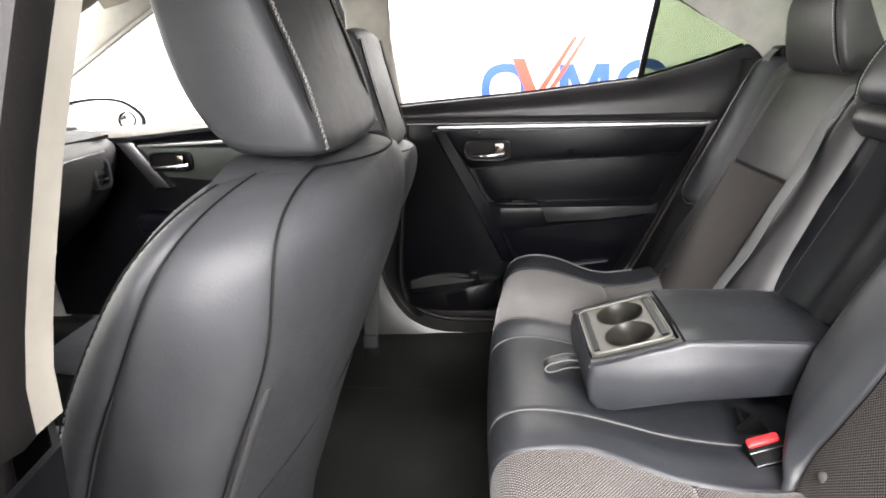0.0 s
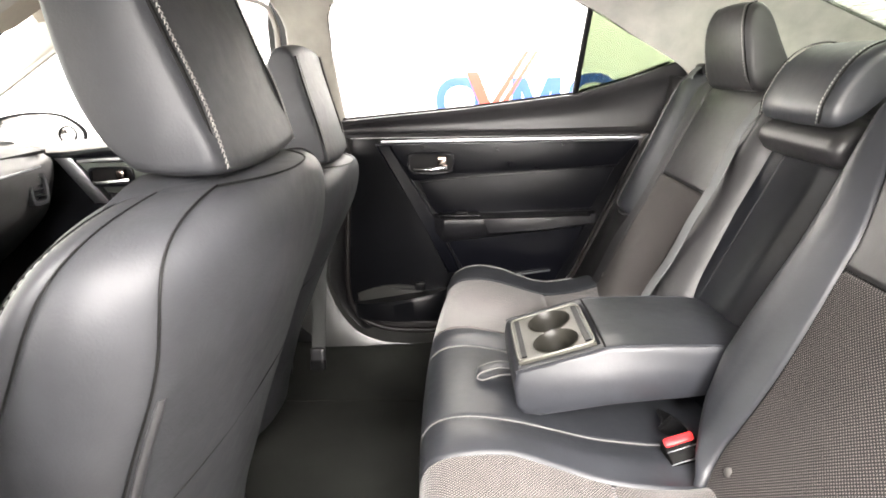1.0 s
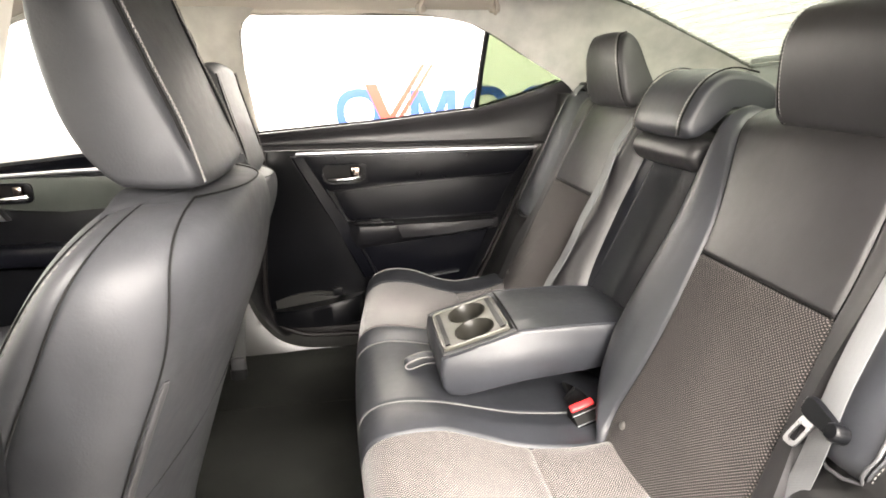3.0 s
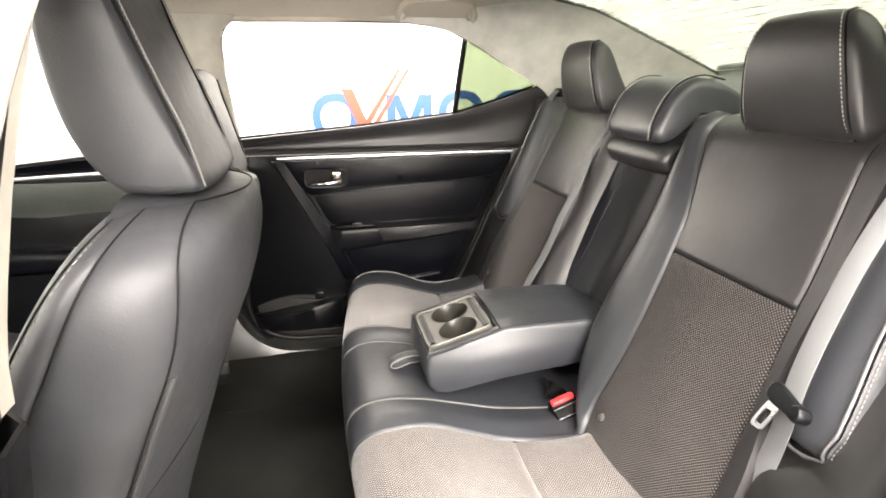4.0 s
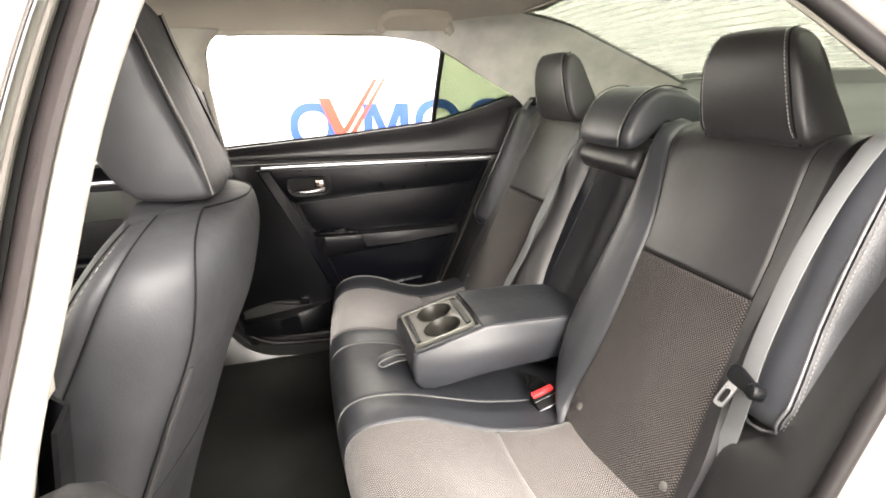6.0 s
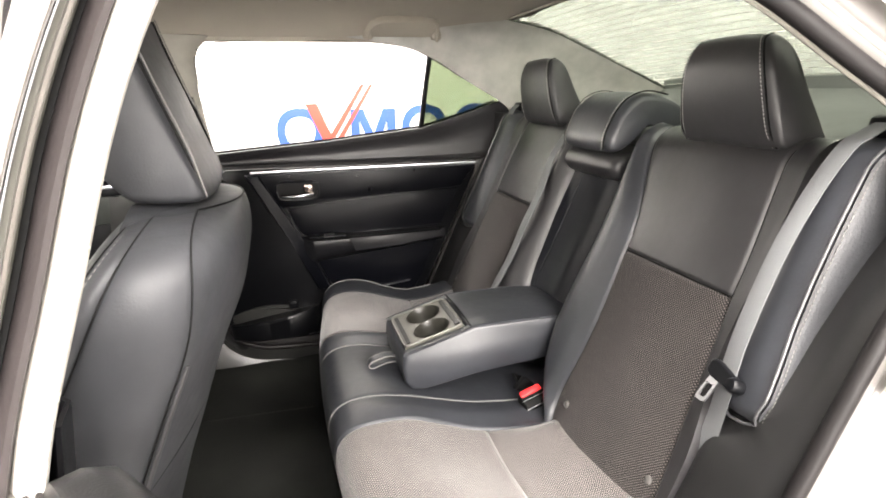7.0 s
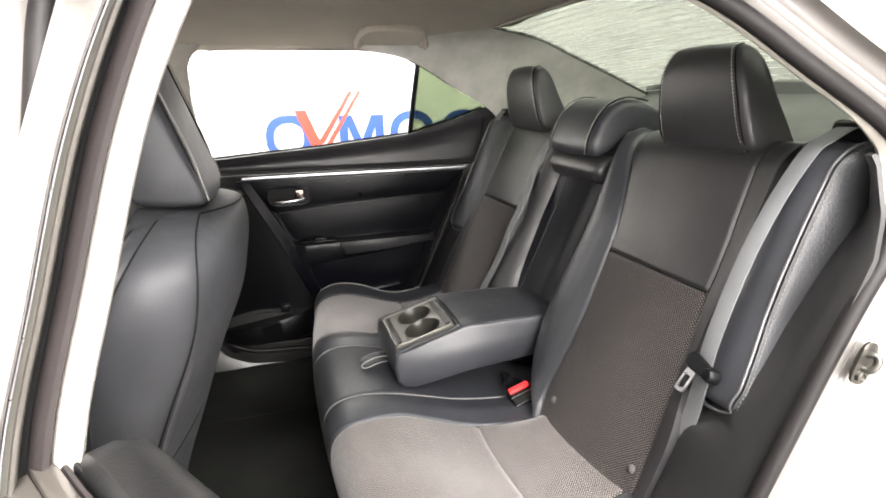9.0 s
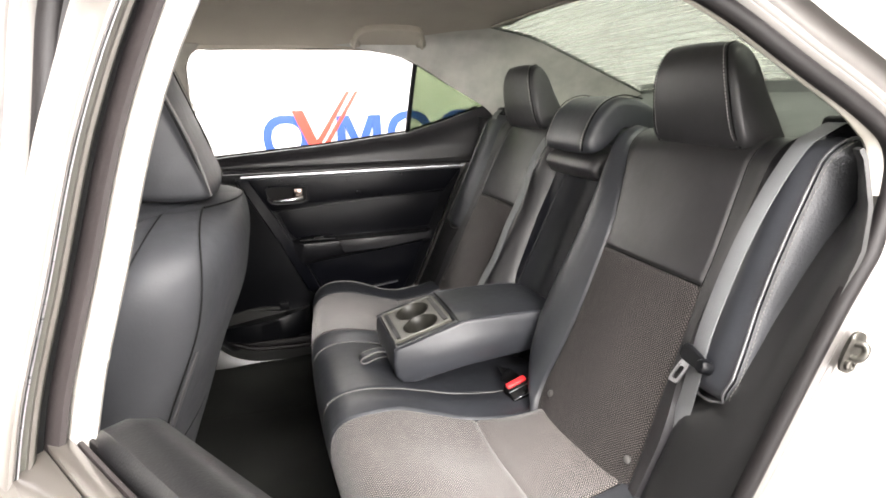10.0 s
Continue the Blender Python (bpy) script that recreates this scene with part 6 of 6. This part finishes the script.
# ---- far front belt ----
def front_belt():
    t = thing("front_seat_belt", (-0.5, 0.64, 0.3), "grey front seat belt hanging on the pillar trim, darkened for shade", "seat belt")
    path = curve([(-0.50, 0.600, 1.18), (-0.475, 0.640, 1.0), (-0.460, 0.662, 0.80), (-0.488, 0.648, 0.6), (-0.498, 0.612, 0.42), (-0.502, 0.598, 0.34)], 40)
    part("webbing", ribbon(path, 0.040, 0.002, (1, 0.15, 0)), BELT_SHADED, t, "grey woven webbing with its shade in the colour")
    part("anchor_sleeve", loft([np.array([(-0.503 + a * f, 0.590 + b * f, z) for a, b in squircle(0, 0, 0.024, 0.010, 20, 3)]) for z, f in ((0.280, 0.3), (0.283, 0.75), (0.292, 0.97), (0.305, 1.0), (0.328, 1.0), (0.332, 0.9))]), BLACK_SOFT, t, "black anchor sleeve")
    part("sleeve_collar", loft([np.array([(-0.502 + a * f, 0.593 + b * f, z) for a, b in squircle(0, 0, 0.0225, 0.008, 20, 3)]) for z, f in ((0.330, 0.98), (0.350, 0.98), (0.366, 0.94), (0.368, 0.8))]), GUSSET, t, "grey ribbed sleeve collar")


front_belt()

# ---- rear door trim by the near wheel arch ----
def wheel_arch_trim(sgn):
    """Moulded trim from the side bolster to the door seal; below the bolster it comes forward in a rounded lip."""
    rows = []
    for s in np.concatenate([np.linspace(-0.45, -0.155, 20), np.linspace(-0.150, -0.118, 9), np.linspace(-0.11, 0.26, 26)]):
        z = BZ + SZ * s
        xo = np.interp(z, [0.41, 0.52, 0.697, 0.873, 1.05, 1.115, 1.155], [0.165, 0.25, 0.336, 0.417, 0.490, 0.492, 0.46])
        door = np.array([xo + 0.008, float(tumble(z)) - 0.008, z])
        lip = np.array([xo + 0.004, float(tumble(z)) + 0.004, z])
        t, ey = float(flank_taper(s)), float(bolster_edge(s))
        high = on_back(ey + 0.018 * t - 0.002, s, 0.034 - 0.070 * t)
        dip = 0.012 * math.exp(-(((s + 0.152) / 0.018) ** 2))
        low = [on_back(Y, s, h - dip * e) for Y, h, e in ((0.535, -0.030, 1.0), (0.556, 0.002, 1.0), (0.585, 0.018, 0.9), (0.620, 0.025, 0.5), (0.650, 0.024, 0.0))]
        cols = []
        for i, p in enumerate(low):
            k = float(smoothstep(-0.146 - 0.030 * i, -0.128 + 0.020 * i, s))
            q = high + (door - high) * (i / 4.0) * 0.55
            cols.append(p * (1 - k) + q * k)
        cols.append((cols[-1] + door) / 2 + np.array([-0.004, 0.0, 0.0]))
        rows.append(cols + [door, lip])
    part("arch_trim", mirrored(shell(np.array(rows), -0.006), sgn), ARCH, body, "black moulded wheel arch trim")


wheel_arch_trim(-1)
wheel_arch_trim(1)


def striker():
    t = thing("door_striker", (0.49, -0.765, 0.87), "bolted metal door striker on the white jamb", "striker")
    m = Matrix.Translation((0.447, -0.745, 0.884)) @ Euler((0, radians(22), 0)).to_matrix().to_4x4() @ Matrix.Scale(0.8, 4)
    part("plate", turned(prism([tuple(p) for p in squircle(0, 0, 0.017, 0.034, 28, 3)], -0.006, 0.0, 0.002), m), STEEL, t)
    part("loop", turned(tube(curve([(-0.002, -0.004, 0.014), (0.002, -0.014, 0.016), (0.006, -0.018, 0.006), (0.004, -0.014, -0.006), (0.0, -0.004, -0.008)], 24), 0.006, 10), m), STEEL, t)
    part("bolt", turned(loft([np.array([(0.0 + r * math.cos(a), y, -0.02 + r * math.sin(a)) for a in np.linspace(0, 2 * math.pi, 18, endpoint=False)]) for y, r in ((-0.006, 0.0095), (-0.011, 0.009), (-0.012, 0.006), (-0.009, 0.0045), (-0.009, 0.001))]), m), STEEL, t)


striker()


# ---- the open near rear door ----
HINGE, OPENED = (-0.385, -0.83), -60.0


def open_door():
    d = thing("door_4", (HINGE[0], HINGE[1], 0.4), "open rear car door with its window lowered", "car door", kind="structure")
    m = Matrix.Translation((HINGE[0], HINGE[1], 0)) @ pose(0, 0, 0, 0, 0, OPENED)

    def put(name, geo, mat, label="", **kw):
        return part(name, turned(geo, m), mat, d, label, **kw)

    lean = lambda z: float(np.interp(z, [0.96, 1.03, 1.187, 1.263, 1.39], [-0.0241, -0.0081, 0.0451, 0.0794, 0.1492]))
    post = [(0.094, z) for z in (0.985, 1.04, 1.10, 1.18)] + [(0.098, 1.25), (0.116, 1.33), (0.16, 1.37), (0.29, 1.385), (0.45, 1.37), (0.60, 1.31), (0.78, 1.20), (0.90, 1.14)]
    w = curve([(u, lean(z), z) for u, z in post], 100)
    # away points out of the window opening, so that each strip keeps its place round the frame
    tn = np.gradient(w, axis=0)
    away = np.stack([-tn[:, 2], 0 * tn[:, 0], tn[:, 0]], 1)
    away /= np.linalg.norm(away, axis=1, keepdims=True)
    sh = lambda out, dw: w + away * out + np.array([0, dw, 0])
    # the door's outer faces take the darkened paint, shade included
    put("frame_outer", sweep(sh(0.034, -0.002), squircle(0, 0, 0.002, 0.034, 16, 6), away), PAINT_DIM, "outer window frame in car paint darkened for shade")
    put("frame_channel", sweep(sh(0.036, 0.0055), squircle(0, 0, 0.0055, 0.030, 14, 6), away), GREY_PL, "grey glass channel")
    put("channel_ridge", sweep(sh(0.0335, 0.0068), squircle(0, 0, 0.0018, 0.030, 14, 4), away), PAINT_DIM, "pale channel ridge")
    put("channel_lip", sweep(sh(0.004, 0.0006), squircle(0, 0, 0.0007, 0.004, 10, 4), away), SATIN, "thin bright channel lip")
    put("frame_gap", sweep(sh(0.044, 0.0138), squircle(0, 0, 0.0028, 0.028, 14, 6), away), SEAM, "black glass run")
    put("frame_seal", sweep(sh(0.029, 0.0212), squircle(0, 0, 0.0048, 0.027, 14, 2.6), away), SEAL_BROWN, "brown-grey rubber seal")
    wd = np.interp(w[:, 2], [1.03, 1.2, 1.27], [0.98, 1.0, 1.12])
    put("frame_inner", sweep(sh(0.032, 0.0340), squircle(0, 0, 0.0082, 0.029, 14, 6), away, True, wd), PAINT, "white inner frame face")
    belt = lambda u: float(np.interp(u, [-0.02, 0.12, 0.40, 0.70, 0.92], [1.004, 1.012, 1.034, 1.067, 1.142]))
    us = np.linspace(-0.015, 0.92, 40)
    prof = lambda z: [(-0.050, z - 0.62), (-0.045, z - 0.12), (-0.030, z - 0.030), (-0.016, z - 0.008), (0.003, z - 0.004)]
    put("outer_skin", shell([[(u, a, b) for a, b in prof(belt(u))] for u in us], 0.004), PAINT_DIM, "outer door skin in car paint darkened for shade")
    put("belt_moulding", sweep([(u, 0.0095, belt(u) - 0.004) for u in us], squircle(0, 0, 0.0058, 0.005, 12, 4)), PAINT_DIM, "belt moulding in car paint darkened for shade")
    ug = np.linspace(0.080, 0.92, 30)
    put("outer_wiper", sweep([(u, 0.0178, belt(u) - 0.006) for u in ug], squircle(0, 0, 0.0022, 0.005, 10, 3)), SEAL_BROWN, "dark window wiper seal")
    put("inner_wiper", sweep([(u, 0.0235, belt(u) - 0.008) for u in ug], squircle(0, 0, 0.0020, 0.006, 10, 3)), RUBBER, "dark window wiper seal")
    rows = []
    for u in np.concatenate([np.linspace(0.086, 0.125, 12), np.linspace(0.14, 0.90, 30)]):
        z = belt(u)
        f = 0.012 * (1 - math.sqrt(max(0.0, 1 - max(0.0, 1 - (u - 0.086) / 0.03) ** 2)))
        rows.append([(u, 0.0265, z - 0.03), (u, 0.0268, z - 0.003 - f), (u, 0.0295, z + 0.001 - f), (u, 0.042, z + 0.002 - f), (u, 0.054, z - 0.003 - f), (u, 0.061, z - 0.014 - f), (u, 0.063, z - 0.05), (u, 0.065, z - 0.30), (u, 0.055, z - 0.58)])
    put("trim_panel", shell(rows, -0.005), BLACK_SOFT, "soft dark door trim")
    put("strip", sweep([(u, 0.0655, belt(u) - 0.026) for u in np.linspace(0.17, 0.85, 14)], squircle(0, 0, 0.004, 0.006, 10, 4)), SATIN, "satin silver trim strip")
    put("armrest", box((0.30, 0.05, 0.68), (0.75, 0.11, 0.76), 0.02, 3), BLACK_SOFT, "dark door armrest")
    put("front_face", box((0.0, -0.044, 0.42), (0.07, 0.026, 0.960), 0.006), PAINT, "painted hinge face of the door")


open_door()
